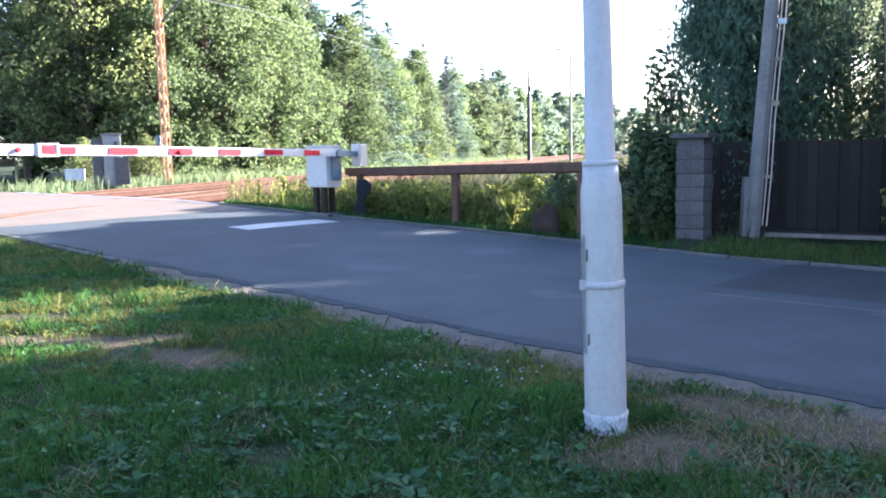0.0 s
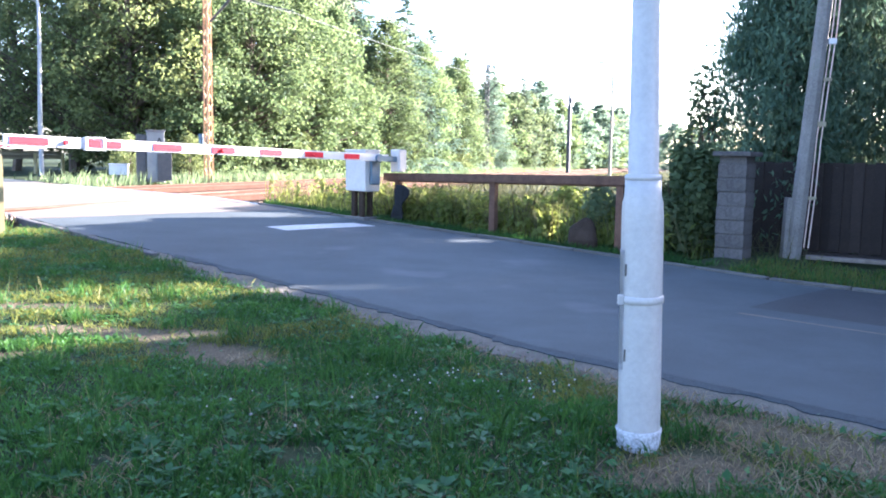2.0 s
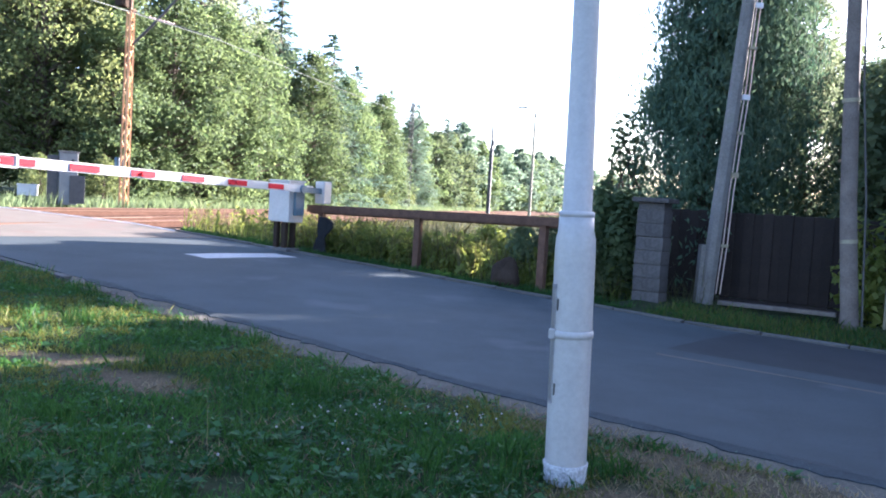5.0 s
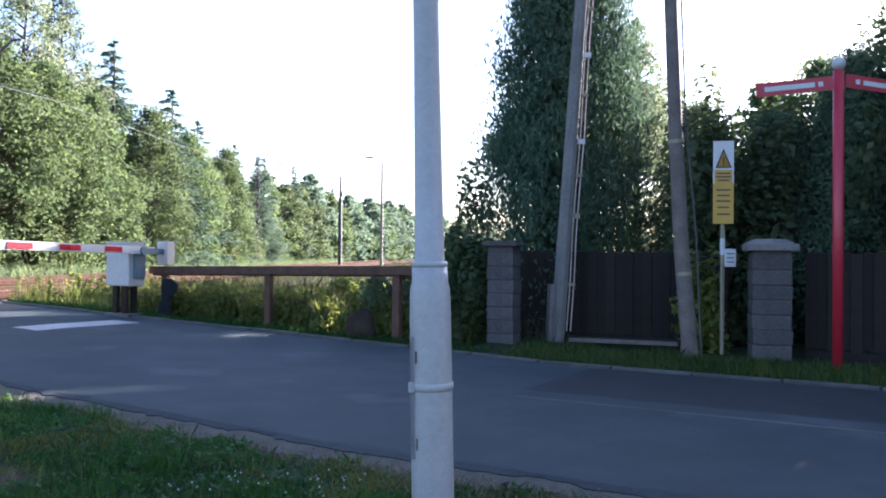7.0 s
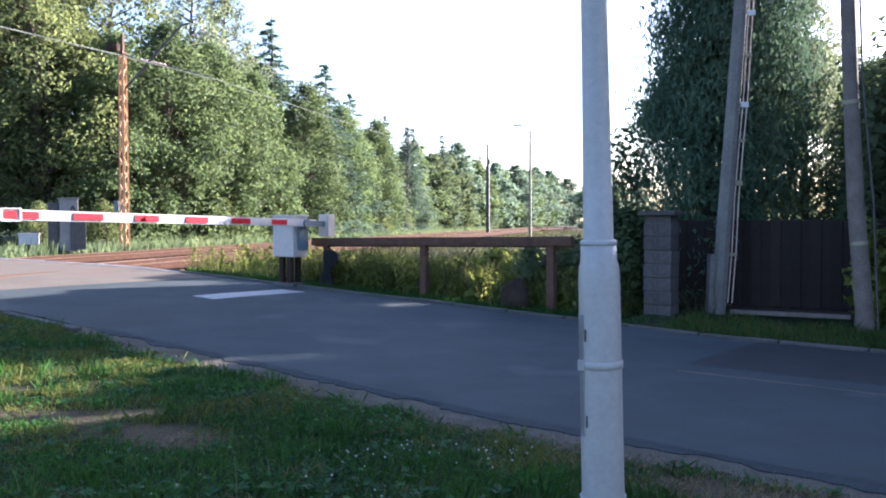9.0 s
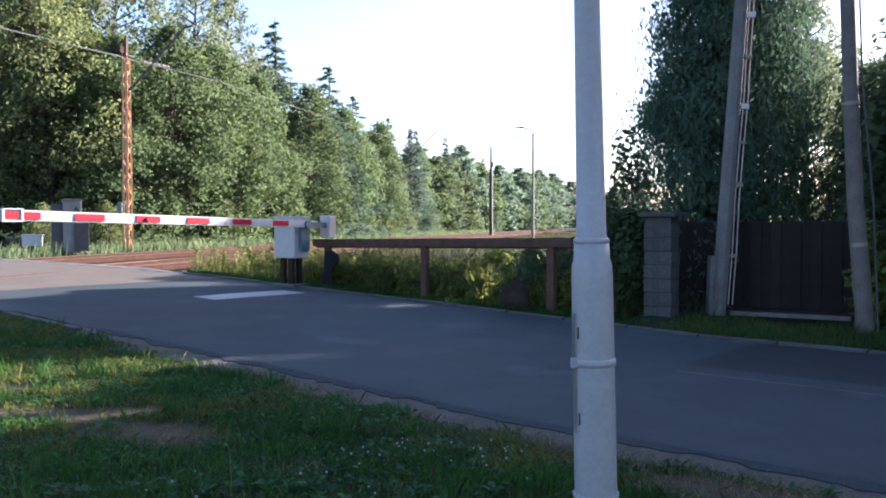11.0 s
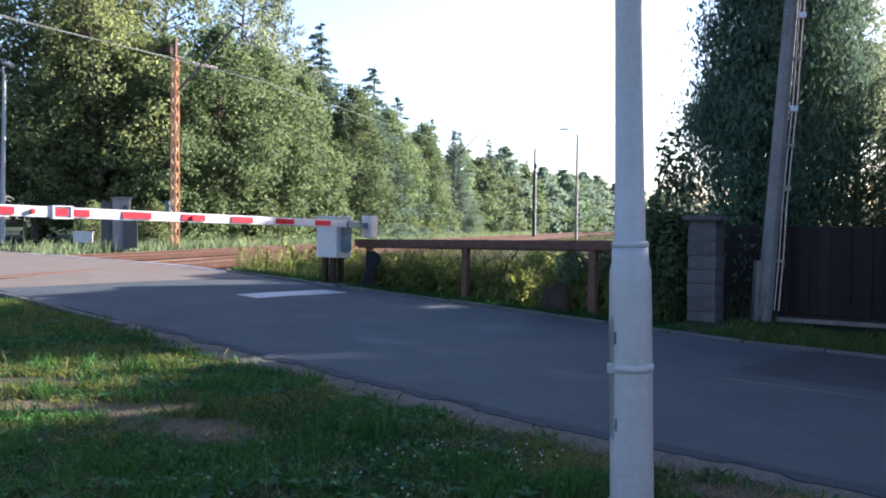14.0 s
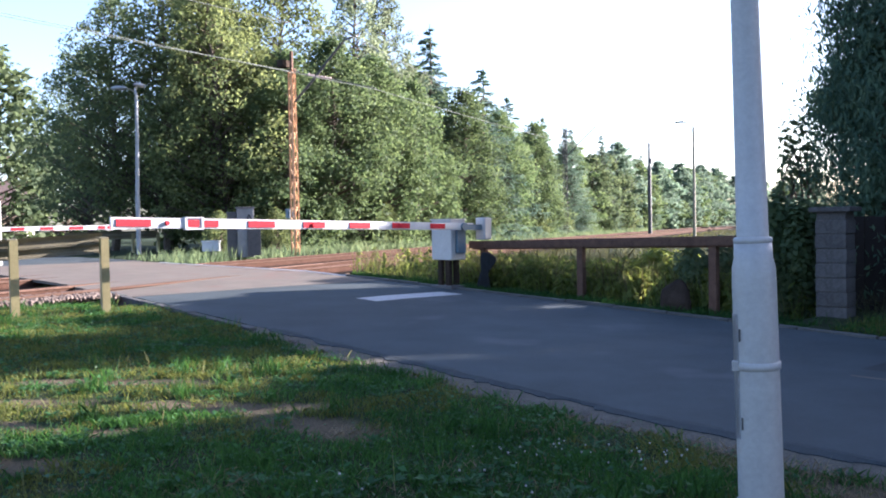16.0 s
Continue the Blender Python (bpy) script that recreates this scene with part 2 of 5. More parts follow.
M_BARK = material("bark", (0.035, 0.028, 0.02), (0.14, 0.11, 0.085), 5, 30, 0.95, 0.9, depth=0.04)
M_PLASTER = material("pale_house_plaster", (0.22, 0.20, 0.18), (0.32, 0.30, 0.27), 2, 40, 0.9, 0.2)
M_ROOF = material("dark_roof_sheet", (0.07, 0.05, 0.045), (0.15, 0.11, 0.10), 3, 40, 0.8, 0.4)
M_GLASS = material("dark_window_glass", (0.02, 0.024, 0.03), (0.035, 0.04, 0.05), 3, 30, 0.08, 0.02)
M_INSUL = material("pale_insulator_glaze", (0.34, 0.24, 0.20), (0.52, 0.42, 0.37), 9, 50, 0.3, 0.1)
M_WIRE = material("weathered_copper_wire", (0.045, 0.055, 0.045), (0.09, 0.105, 0.09), 9, 50, 0.6, 0.1)
M_CLOTH = material("black_tarpaulin", (0.004, 0.005, 0.006), (0.014, 0.016, 0.018), 6, 40, 0.8, 0.4, depth=0.02)
for rusty in (M_RAILHEAD, M_RAILWEB, M_BALLAST, M_SLEEPER):
    rusty.node_tree.nodes["Principled BSDF"].inputs["Specular IOR Level"].default_value = 0.04
L_LIME = leaf_material("yellow_green_leaves", (0.054, 0.080, 0.032), (0.145, 0.172, 0.072), 0.52)
L_GREEN = leaf_material("fresh_green_leaves", (0.041, 0.072, 0.033), (0.118, 0.160, 0.070), 0.45)
L_DEEP = leaf_material("deep_green_leaves", (0.044, 0.073, 0.037), (0.122, 0.156, 0.078), 0.5)
L_BIRCH = leaf_material("grey_green_birch_leaves", (0.070, 0.098, 0.060), (0.160, 0.190, 0.115), 0.5)
L_SPRUCE = leaf_material("blue_green_needles", (0.044, 0.078, 0.058), (0.115, 0.160, 0.115), 0.35, 0.7)
L_THUJA = leaf_material("dark_conifer_scales", (0.034, 0.066, 0.046), (0.092, 0.138, 0.08), 0.3, 0.95)
# distance haze is mixed into this leaf colour: paler and bluer
L_HAZE = leaf_material("haze_tinted_green_leaves", (0.072, 0.116, 0.082), (0.155, 0.205, 0.142), 0.45)
L_GRASS = leaf_material("grass_blades", (0.010, 0.041, 0.011), (0.052, 0.128, 0.031), 0.48, 0.5)
L_OLIVE = leaf_material("olive_grass_blades", (0.050, 0.068, 0.016), (0.142, 0.158, 0.046), 0.45, 0.6)
L_HAY = leaf_material("dry_grass_stalks", (0.072, 0.076, 0.030), (0.178, 0.172, 0.080), 0.3, 0.7)
L_WEED = leaf_material("weed_leaves", (0.078, 0.118, 0.028), (0.235, 0.275, 0.078), 0.58, 0.6)
L_CLOVER = leaf_material("clover_and_plantain_leaves", (0.012, 0.047, 0.017), (0.060, 0.140, 0.050), 0.4, 0.48)
L_BANK = leaf_material("dull_bank_grass", (0.030, 0.038, 0.018), (0.082, 0.084, 0.042), 0.3, 0.8)
L_THATCH = leaf_material("dead_grass_thatch", (0.11, 0.090, 0.052), (0.27, 0.225, 0.14), 0.3, 0.8)
L_PETAL = leaf_material("clover_heads", (0.30, 0.29, 0.27), (0.45, 0.44, 0.42), 0.2, 0.8)

# ---- mesh helpers ----


def finish(name, bm, mat, smooth=False):
    me = bpy.data.meshes.new(name)
    bmesh.ops.recalc_face_normals(bm, faces=bm.faces[:])
    bm.to_mesh(me)
    bm.free()
    if mat:
        me.materials.append(mat)
    if smooth:
        me.polygons.foreach_set("use_smooth", [True] * len(me.polygons))
    return me


def part(name, bm, mat, parent=None, label="", smooth=False, m=None):
    """One mesh object under a thing or under a part."""
    me = bm if isinstance(bm, bpy.types.Mesh) else finish(name, bm, mat, smooth)
    ob = new(name, me)
    if parent is not None:
        ob.parent = parent
    if m is not None:
        ob.matrix_basis = m
    return tagged(ob, label=label)


def thing(name, m, label, category, group="", kind=""):
    ob = new(name)
    ob.empty_display_size = 0.2
    ob.matrix_basis = m
    return tagged(ob, label, category, group, kind)


def box(bm, centre, size, turn=None, bevel=0.0):
    m = Matrix.Translation(centre) @ (turn.to_4x4() if turn else Matrix.Identity(4)) @ Matrix.Diagonal((*size, 1))
    made = bmesh.ops.create_cube(bm, size=1, matrix=m)
    if bevel:
        edges = list({e for v in made["verts"] for e in v.link_edges})
        bmesh.ops.bevel(bm, geom=edges, offset=bevel, segments=2, affect="EDGES", profile=0.6)
    return bm


def tube(bm, points, radii, sides=10, caps=True):
    """A round bar through points, with a radius at each."""
    rings, points = [], [Vector(p) for p in points]
    for i, p in enumerate(points):
        way = (points[min(i + 1, len(points) - 1)] - points[max(i - 1, 0)]).normalized()
        a = way.cross(Vector((0, 0, 1)) if abs(way.z) < 0.9 else Vector((1, 0, 0))).normalized()
        b = way.cross(a)
        r = radii[i] if isinstance(radii, (list, tuple)) else radii
        rings.append([bm.verts.new(p + (a * math.cos(t) + b * math.sin(t)) * r) for t in (2 * math.pi * j / sides for j in range(sides))])
    for lo, hi in zip(rings, rings[1:]):
        for j in range(sides):
            bm.faces.new((lo[j], lo[(j + 1) % sides], hi[(j + 1) % sides], hi[j]))
    if caps:
        bm.faces.new(rings[0][::-1])
        bm.faces.new(rings[-1])
    return bm


def bar(bm, a, b, wide, high):
    """A square bar from a to b."""
    a, b = Vector(a), Vector(b)
    turn = (b - a).to_track_quat("X", "Z").to_matrix()
    return box(bm, (a + b) / 2, ((b - a).length, wide, high), turn)


def made():
    return bmesh.new()


def raw_mesh(name, verts, faces, mat):
    """A mesh from whole arrays: verts n x 3, faces m x 4 (or 3)."""
    me = bpy.data.meshes.new(name)
    verts, faces = np.asarray(verts, np.float32), np.asarray(faces, np.int32)
    me.vertices.add(len(verts))
    me.vertices.foreach_set("co", verts.ravel())
    k = faces.shape[1]
    me.loops.add(faces.size)
    me.loops.foreach_set("vertex_index", faces.ravel())
    me.polygons.add(len(faces))
    me.polygons.foreach_set("loop_start", np.arange(0, faces.size, k, dtype=np.int32))
    me.update(calc_edges=True)
    me.materials.append(mat)
    return me


def leaves(centres, normals, long, wide, rng, mat, name, along=None, fold=0.25):
    """Leaves as folded rhombs: four corners each round a centre."""
    c, n = np.asarray(centres), np.asarray(normals)
    n = n / (np.linalg.norm(n, axis=1, keepdims=True) + 1e-9)
    r = rng.normal(size=c.shape) if along is None else np.asarray(along)
    a = r - n * (r * n).sum(1, keepdims=True)
    a /= np.linalg.norm(a, axis=1, keepdims=True) + 1e-9
    b = np.cross(n, a)
    ls = (long * rng.uniform(0.6, 1.35, len(c)))[:, None]
    ws = (wide * rng.uniform(0.6, 1.35, len(c)))[:, None]
    v = np.stack([c - a * ls / 2, c + b * ws / 2 + n * ws * fold, c + a * ls / 2, c - b * ws / 2 + n * ws * fold], 1)
    f = np.arange(len(c) * 4).reshape(-1, 4)
    return raw_mesh(name, v.reshape(-1, 3), f, mat)

# ---- ground, road, kerbs ----


def bare_at(x, y):
    """How bare the soil is: the worn spots of the verge, the foot of the pole, the strip by the road."""
    s, n = x * U.x + y * U.y, x * N.x + y * N.y
    v = 0.0
    for cx, cy, rx, ry, turn in ((-2.75, 6.22, 1.15, 0.22, 0.1), (-1.85, 5.75, 0.62, 0.32, -0.3), (-4.2, 5.4, 0.5, 0.14, 0.1), (1.05, 3.85, 0.5, 0.3, 0.3), (1.7, 4.35, 0.9, 0.35, -0.75),
                                 (-4.6, 6.9, 0.7, 0.16, 0.2), (2.6, 3.9, 0.8, 0.45, -0.7), (-3.4, 4.6, 0.4, 0.2, 0), (-3.9, 7.0, 0.9, 0.16, 0.15), (-4.4, 6.1, 0.7, 0.14, 0.1), (-3.3, 5.4, 0.6, 0.12, 0.1)):
        dx, dy = x - cx, y - cy
        a, b = dx * math.cos(turn) + dy * math.sin(turn), -dx * math.sin(turn) + dy * math.cos(turn)
        v = max(v, 1.05 - math.hypot(a / rx, b / ry) * 0.75)
    for cx, cy, rx, ry in ((-1.9, 3.65, 0.7, 0.35), (-0.9, 3.8, 0.6, 0.2), (-2.3, 4.9, 0.7, 0.22), (-0.6, 4.4, 0.5, 0.15)):
        v = max(v, 0.42 - 0.4 * math.hypot((x - cx) / rx, (y - cy) / ry))
    v = max(v, 0.62 - abs(n - NEAR_EDGE + 0.16) * 2.4) if s < 9 else v
    if n > FAR_EDGE:
        v = max(v, 0.25)
    return max(-0.2, min(1.0, v))


def build_ground():
    def axis(lo, hi, step, far):
        inner = list(np.arange(lo, hi + step / 2, step))
        out, d = [], step
        a, b = lo, hi
        while a > -far or b < far:
            d *= 1.35
            a, b = a - d, b + d
            out.append((a, b))
        return [p[0] for p in reversed(out)] + inner + [p[1] for p in out]

    xs, ys = axis(-9, 9, 0.14, 900), axis(-3, 17, 0.14, 900)
    v, bare = [], []
    for y in ys:
        for x in xs:
            s, n = x * U.x + y * U.y, x * N.x + y * N.y
            q = x * RAIL_Q.x + y * RAIL_Q.y
            z = rise(s) + 0.018 * noise.noise(Vector((x * 1.3, y * 1.3, 0))) + 0.012 * noise.noise(Vector((x * 4, y * 4, 3)))
            z += -0.015 if n < NEAR_EDGE else 0.0
            if NEAR_EDGE - 0.02 < n < FAR_EDGE + 0.05:
                z = rise(s) - 0.08
            elif -20.3 < q < -9.4:
                z = rise(s) - 0.40
            elif n >= FAR_EDGE + 0.05 and s > 6 and q > -9.4:
                z -= min(0.22, (n - FAR_EDGE - 0.6) * 0.12) if n > FAR_EDGE + 0.6 else 0
            v.append((x, y, z))
            bare.append(bare_at(x, y) if -9 < x < 9 and -3 < y < 17 else -0.1)
    w = len(xs)
    f = [(j * w + i, j * w + i + 1, (j + 1) * w + i + 1, (j + 1) * w + i) for j in range(len(ys) - 1) for i in range(w - 1)]
    me = raw_mesh("ground", v, f, M_GROUND)
    me.attributes.new("bare", "FLOAT", "POINT").data.foreach_set("value", np.asarray(bare, np.float32))
    me.polygons.foreach_set("use_smooth", [True] * len(me.polygons))
    tagged(new("ground", me), "uneven turf and bare soil of the verge and fields", "ground", kind="structure")


def strip(name, mat, s_values, n_lo, n_hi, z, label, category, thick=0.06, ragged=0.0, parent=None):
    """A slab along the road, between two offsets, following its rise."""
    bm = made()
    rows = []
    for s in s_values:
        j = ragged * noise.noise(Vector((s * 2.1, n_lo, 0))) + ragged * 0.6 * noise.noise(Vector((s * 7.0, n_lo, 5)))
        j += ragged * 0.45 * noise.noise(Vector((s * 19.0, n_lo, 2)))
        e = ragged * noise.noise(Vector((s * 2.1, n_hi, 9))) + ragged * 0.5 * noise.noise(Vector((s * 13.0, n_hi, 4)))
        rows.append([bm.verts.new(at_road(s, nn, zz)) for nn, zz in ((n_lo + j, z - thick), (n_lo + j, z), ((n_lo + n_hi) / 2, z + 0.012), (n_hi + e, z), (n_hi + e, z - thick))])
    for a, b in zip(rows, rows[1:]):
        for i in range(4):
            bm.faces.new((a[i], a[i + 1], b[i + 1], b[i]))
    bm.faces.new(rows[0])
    bm.faces.new(rows[-1][::-1])
    ob = part(name, bm, mat, parent)
    return tagged(ob, label, category, kind="structure") if parent is None else ob


build_ground()
STEPS = [-60 + i * 5 for i in range(10)] + [-10 + i * 0.2 for i in range(40)] + [-2 + i * 0.06 for i in range(184)] + [9.04 + i * 0.2 for i in range(36)]
strip("road", M_ASPHALT, STEPS, ASPHALT_EDGE, FAR_EDGE, 0.0, "worn grey asphalt road rising to the level crossing", "road", ragged=0.06)
strip("road_far", M_ASPHALT, [30.4 + i * 3 for i in range(40)], NEAR_EDGE - 0.4, FAR_EDGE + 0.4, 0.0, "asphalt road beyond the railway tracks", "road", ragged=0.1)
strip("crossing_deck", M_DECK, [14.8 + i * 0.4 for i in range(40)], NEAR_EDGE - 0.12, FAR_EDGE + 0.1, 0.004, "pale dusty asphalt deck between the rails", "crossing", ragged=0.05)
strip("verge_strip", M_GRIT, [-10 + i * 0.2 for i in range(40)] + [-2 + i * 0.07 for i in range(178)], NEAR_EDGE - 0.22, NEAR_EDGE + 0.45, -0.016, "sandy grit strip along the asphalt edge", "verge", thick=0.04, ragged=0.2)
strip("asphalt_edge", M_LIP, [-4 + i * 0.06 for i in range(230)], ASPHALT_EDGE - 0.05, ASPHALT_EDGE + 0.13, 0.0025, "broken darker edge of the asphalt", "road", thick=0.03, ragged=0.09)
strip("road_patch", M_PATCH, [0.3 - 8 + i * 0.2 for i in range(58)], 7.75, 10.16, 0.006, "darker repaired patch of asphalt", "road", thick=0.02, ragged=0.05)
strip("road_seam", M_DECK, [-8 + i * 0.2 for i in range(59)], 7.66, 7.74, 0.005, "pale seam along the repaired asphalt", "road", thick=0.012, ragged=0.04)
strip("stop_line", M_LINE, [11.5, 11.65, 11.8, 12.0, 12.1], 7.22, 9.72, 0.005, "worn white stop line across one lane", "road marking", thick=0.012, ragged=0.05)
strip("deck_edge_line", M_LINE, [16.2 + i * 0.6 for i in range(20)], FAR_EDGE - 0.02, FAR_EDGE + 0.09, 0.012, "worn white edge of the crossing deck", "road marking", thick=0.01, ragged=0.03)


def kerb(name, pieces, n, width, up, label):
    ob = tagged(new(name), label, "kerb", kind="structure")
    bm = made()
    box(bm, (0, 0, -0.07), (0.985, width, 0.22), bevel=0.015)
    me = finish("kerb_stone", bm, M_KERB)
    rng = random.Random(4)
    for s in pieces:
        slope = 0.03 if 4 < s < 18 else 0.0
        m = Matrix.Translation(at_road(s, n + rng.uniform(-0.012, 0.012), up - 0.04 + rng.uniform(-0.008, 0.008))) @ Matrix.Rotation(ROAD_TURN + rng.uniform(-0.01, 0.01), 4, "Z") @ Matrix.Rotation(slope, 4, "Y")
        part("kerb_stone", me, None, ob, m=m)


kerb("kerb_far", [-30 + i for i in range(47)], FAR_EDGE + 0.07, 0.10, 0.036, "low concrete kerb between road and weeds")
kerb("kerb_near", [10.4 + i for i in range(6)], NEAR_EDGE - 0.02, 0.12, 0.03, "flush pale kerb stones by the crossing")

# ---- railway ----


def rail_profile(bm, k0, k1, q):
    """A rail: foot, web and head."""
    pts = ((-0.07, 0), (0.07, 0), (0.07, 0.02), (0.012, 0.04), (0.012, 0.125), (0.036, 0.14), (0.036, 0.172), (-0.036, 0.172), (-0.036, 0.14), (-0.012, 0.125), (-0.012, 0.04), (-0.07, 0.02))
    rows = [[bm.verts.new(at_track(k, q + a, z - 0.165)) for a, z in pts] for k in np.arange(k0, k1 + 0.1, (k1 - k0) / 8)]
    for a, b in zip(rows, rows[1:]):
        for i in range(12):
            bm.faces.new((a[i], a[(i + 1) % 12], b[(i + 1) % 12], b[i])).material_index = 0 if i in (5, 6, 7) else 1
    bm.faces.new(rows[0])
    bm.faces.new(rows[-1][::-1])


def build_track(name, q_mid, label):
    ob = tagged(new(name), label, "railway track", kind="structure")
    for side in (-0.75, 0.75):
        bm = made()
        rail_profile(bm, -40, 160, q_mid + side)
        part("rail", bm, M_RAILHEAD, ob, "rusty running rail").data.materials.append(M_RAILWEB)
        bm = made()
        rail_profile(bm, 10.0, 21.5, q_mid + side - math.copysign(0.12, side))
        part("guard_rail", bm, M_RUST, ob, "guard rail through the crossing").data.materials.append(M_RAILWEB)
    bm = made()
    box(bm, (0, 0, -0.24), (0.24, 2.5, 0.14), bevel=0.012)
    me = finish("sleeper", bm, M_SLEEPER)
    for i in range(-20, 110):
        if NEAR_EDGE - 0.5 < at_track(i * 0.62 - 2, q_mid).xy.dot(N) < FAR_EDGE + 0.4:
            continue
        part("sleeper", me, None, ob, m=track_pose(i * 0.62 - 2, q_mid))


build_track("track_near", -12.65, "rusty single track on timber sleepers")
build_track("track_far", -16.95, "second rusty track behind the first")


def build_ballast():
    bm = made()
    prof = tuple((q + 3.25, z) for q, z in ((-23.6, -0.6), (-22.4, -0.25), (-21.2, -0.24), (-20.2, -0.27), (-19.2, -0.24), (-18.05, -0.38), (-16.9, -0.24), (-15.9, -0.27), (-14.9, -0.26), (-14.0, -0.28), (-13.0, -0.22), (-12.4, -0.24), (-12.1, -0.6)))
    rows = []
    for k in list(np.arange(-60, -10, 5)) + list(np.arange(-10, 40, 0.4)) + list(np.arange(40, 220, 6)):
        row = []
        for q, z in prof:
            n = (RAIL_D * k + RAIL_Q * q).dot(N)
            low = -0.09 if NEAR_EDGE - 0.7 < n < FAR_EDGE + 0.2 else 0.0
            row.append(bm.verts.new(at_track(k, q + 0.08 * noise.noise(Vector((k, q, 0))), z + low + 0.035 * noise.noise(Vector((k * 2.5, q * 2.5, 1))))))
        rows.append(row)
    for a, b in zip(rows, rows[1:]):
        for i in range(len(prof) - 1):
            bm.faces.new((a[i], a[i + 1], b[i + 1], b[i]))
    tagged(part("ballast_bed", bm, M_BALLAST, smooth=True), "rust-brown ballast bed under both tracks", "ballast", kind="structure")


build_ballast()

# ---- barrier, boxes, rails beside the road ----


def build_barrier(name, m, rises, label, stripes):
    """A barrier drive with its boom along local -y; local x points along the road."""
    ob = thing(name, m, label, "barrier", "crossing barriers")
    bm = made()
    box(bm, (-0.30, 0.19, 0.93), (0.60, 0.36, 0.76), bevel=0.02)
    body = part("drive_box", bm, M_GREYBOX, ob, "light grey steel drive box")
    bm = made()
    box(bm, (-0.30, 0.19, 1.325), (0.64, 0.40, 0.03), bevel=0.01)
    part("lid", bm, M_GREYBOX, body)
    bm = made()
    box(bm, (0.035, 0.22, 0.92), (0.07, 0.22, 0.48), bevel=0.02)
    part("crank_cover", bm, M_BLUE, body, "blue-grey crank cover")
    for x, y in ((-0.43, 0.10), (-0.43, 0.28), (-0.19, 0.10), (-0.19, 0.28)):
        bm = made()
        box(bm, (x, y, 0.28), (0.11, 0.08, 0.58), bevel=0.01)
        part("leg", bm, M_SLEEPER, ob, "dark brown steel leg")
    bm = made()
    box(bm, (-0.3, 0.19, 0.0), (0.62, 0.40, 0.12), bevel=0.02)
    part("foot_block", bm, M_DARK, ob)
    # boom: tapering the other way, with a slight rise
    length = 6.80
    bm = made()
    cols = []
    for i in range(33):
        t = i / 32
        y, z, hh = 0.45 - t * length, 1.185 + rises * t, 0.066 + 0.012 * t
        cols.append([bm.verts.new((0.12 + dx, y, z + dz)) for dx, dz in ((-0.03, -hh), (0.03, -hh), (0.035, 0), (0.03, hh), (-0.03, hh))])
    for a, b in zip(cols, cols[1:]):
        for j in range(5):
            bm.faces.new((a[j], a[(j + 1) % 5], b[(j + 1) % 5], b[j]))
    bm.faces.new(cols[0])
    bm.faces.new(cols[-1][::-1])
    boom = part("boom", bm, M_WHITE, ob, "white boom with red bands")
    for a, b in stripes:
        ta, tb = (0.45 - a) / length, (0.45 - b) / length
        bm = made()
        for t0, t1 in ((ta, tb),):
            q = [(0.166, 0.45 - t * length, 1.185 + rises * t + s * (0.044 + 0.008 * t)) for t, s in ((t0, -1), (t1, -1), (t1, 1), (t0, 1))]
            r = [(0.074, y, z) for _, y, z in q]
            vs = [bm.verts.new(p) for p in q + r]
            for f in ((0, 1, 2, 3), (7, 6, 5, 4), (0, 4, 5, 1), (1, 5, 6, 2), (2, 6, 7, 3), (3, 7, 4, 0)):
                bm.faces.new([vs[i] for i in f])
        part("red_band", bm, M_RED, boom, "red reflective band")
    for y in (-1.28, -3.07, -5.54):
        t = (0.45 - y) / length
        bm = made()
        tube(bm, [(0.15, y, 1.185 + rises * t), (0.19, y, 1.185 + rises * t)], [0.04, 0.03], 14)
        part("warning_lamp", bm, M_RED, boom, "small red warning lamp")
    t = (0.45 + 5.13) / length
    bm = made()
    for dy in (-0.13, 0.13):
        box(bm, (0.13, -5.13 + dy, 1.185 + rises * t), (0.09, 0.035, 0.19), bevel=0.006)
    for dz in (-0.085, 0.085):
        box(bm, (0.13, -5.13, 1.185 + rises * t + dz), (0.09, 0.29, 0.02), bevel=0.004)
    part("joint_bracket", bm, M_WHITE, boom, "white joint bracket")
    # pivot and counterweight
    bm = made()
    tube(bm, [(-0.05, 0.2, 1.185), (0.2, 0.2, 1.185)], 0.075, 16)
    part("pivot", bm, M_BLUE, ob)
    for x in (0.06, 0.18):
        bm = made()
        bar(bm, (x, 0.15, 1.185), (x, 0.68, 1.165), 0.02, 0.10)
        part("counter_arm", bm, M_BLUE, ob, "blue-grey counterweight arm")
    bm = made()
    box(bm, (0.12, 0.73, 1.14), (0.24, 0.19, 0.43), bevel=0.015)
    weight = part("counterweight", bm, M_GREYBOX, ob, "pale grey counterweight box")
    bm = made()
    box(bm, (0.25, 0.73, 1.14), (0.025, 0.17, 0.40), bevel=0.006)
    part("white_plate", bm, M_GREYBOX, weight, "white end plate")
    return ob


STRIPES = [(-0.26, -0.61), (-1.08, -1.47), (-1.94, -2.36), (-2.85, -3.26), (-3.78, -4.24), (-4.74, -4.97), (-5.05, -5.22), (-5.78, -6.28)]
build_barrier("crossing_barrier", road_pose(12.36, 10.17), 0.16, "closed red and white crossing barrier with grey drive box", STRIPES)
build_barrier("crossing_barrier", road_pose(30.6, 4.5, 0.02, math.pi), 0.02, "closed red and white barrier beyond the tracks", STRIPES)


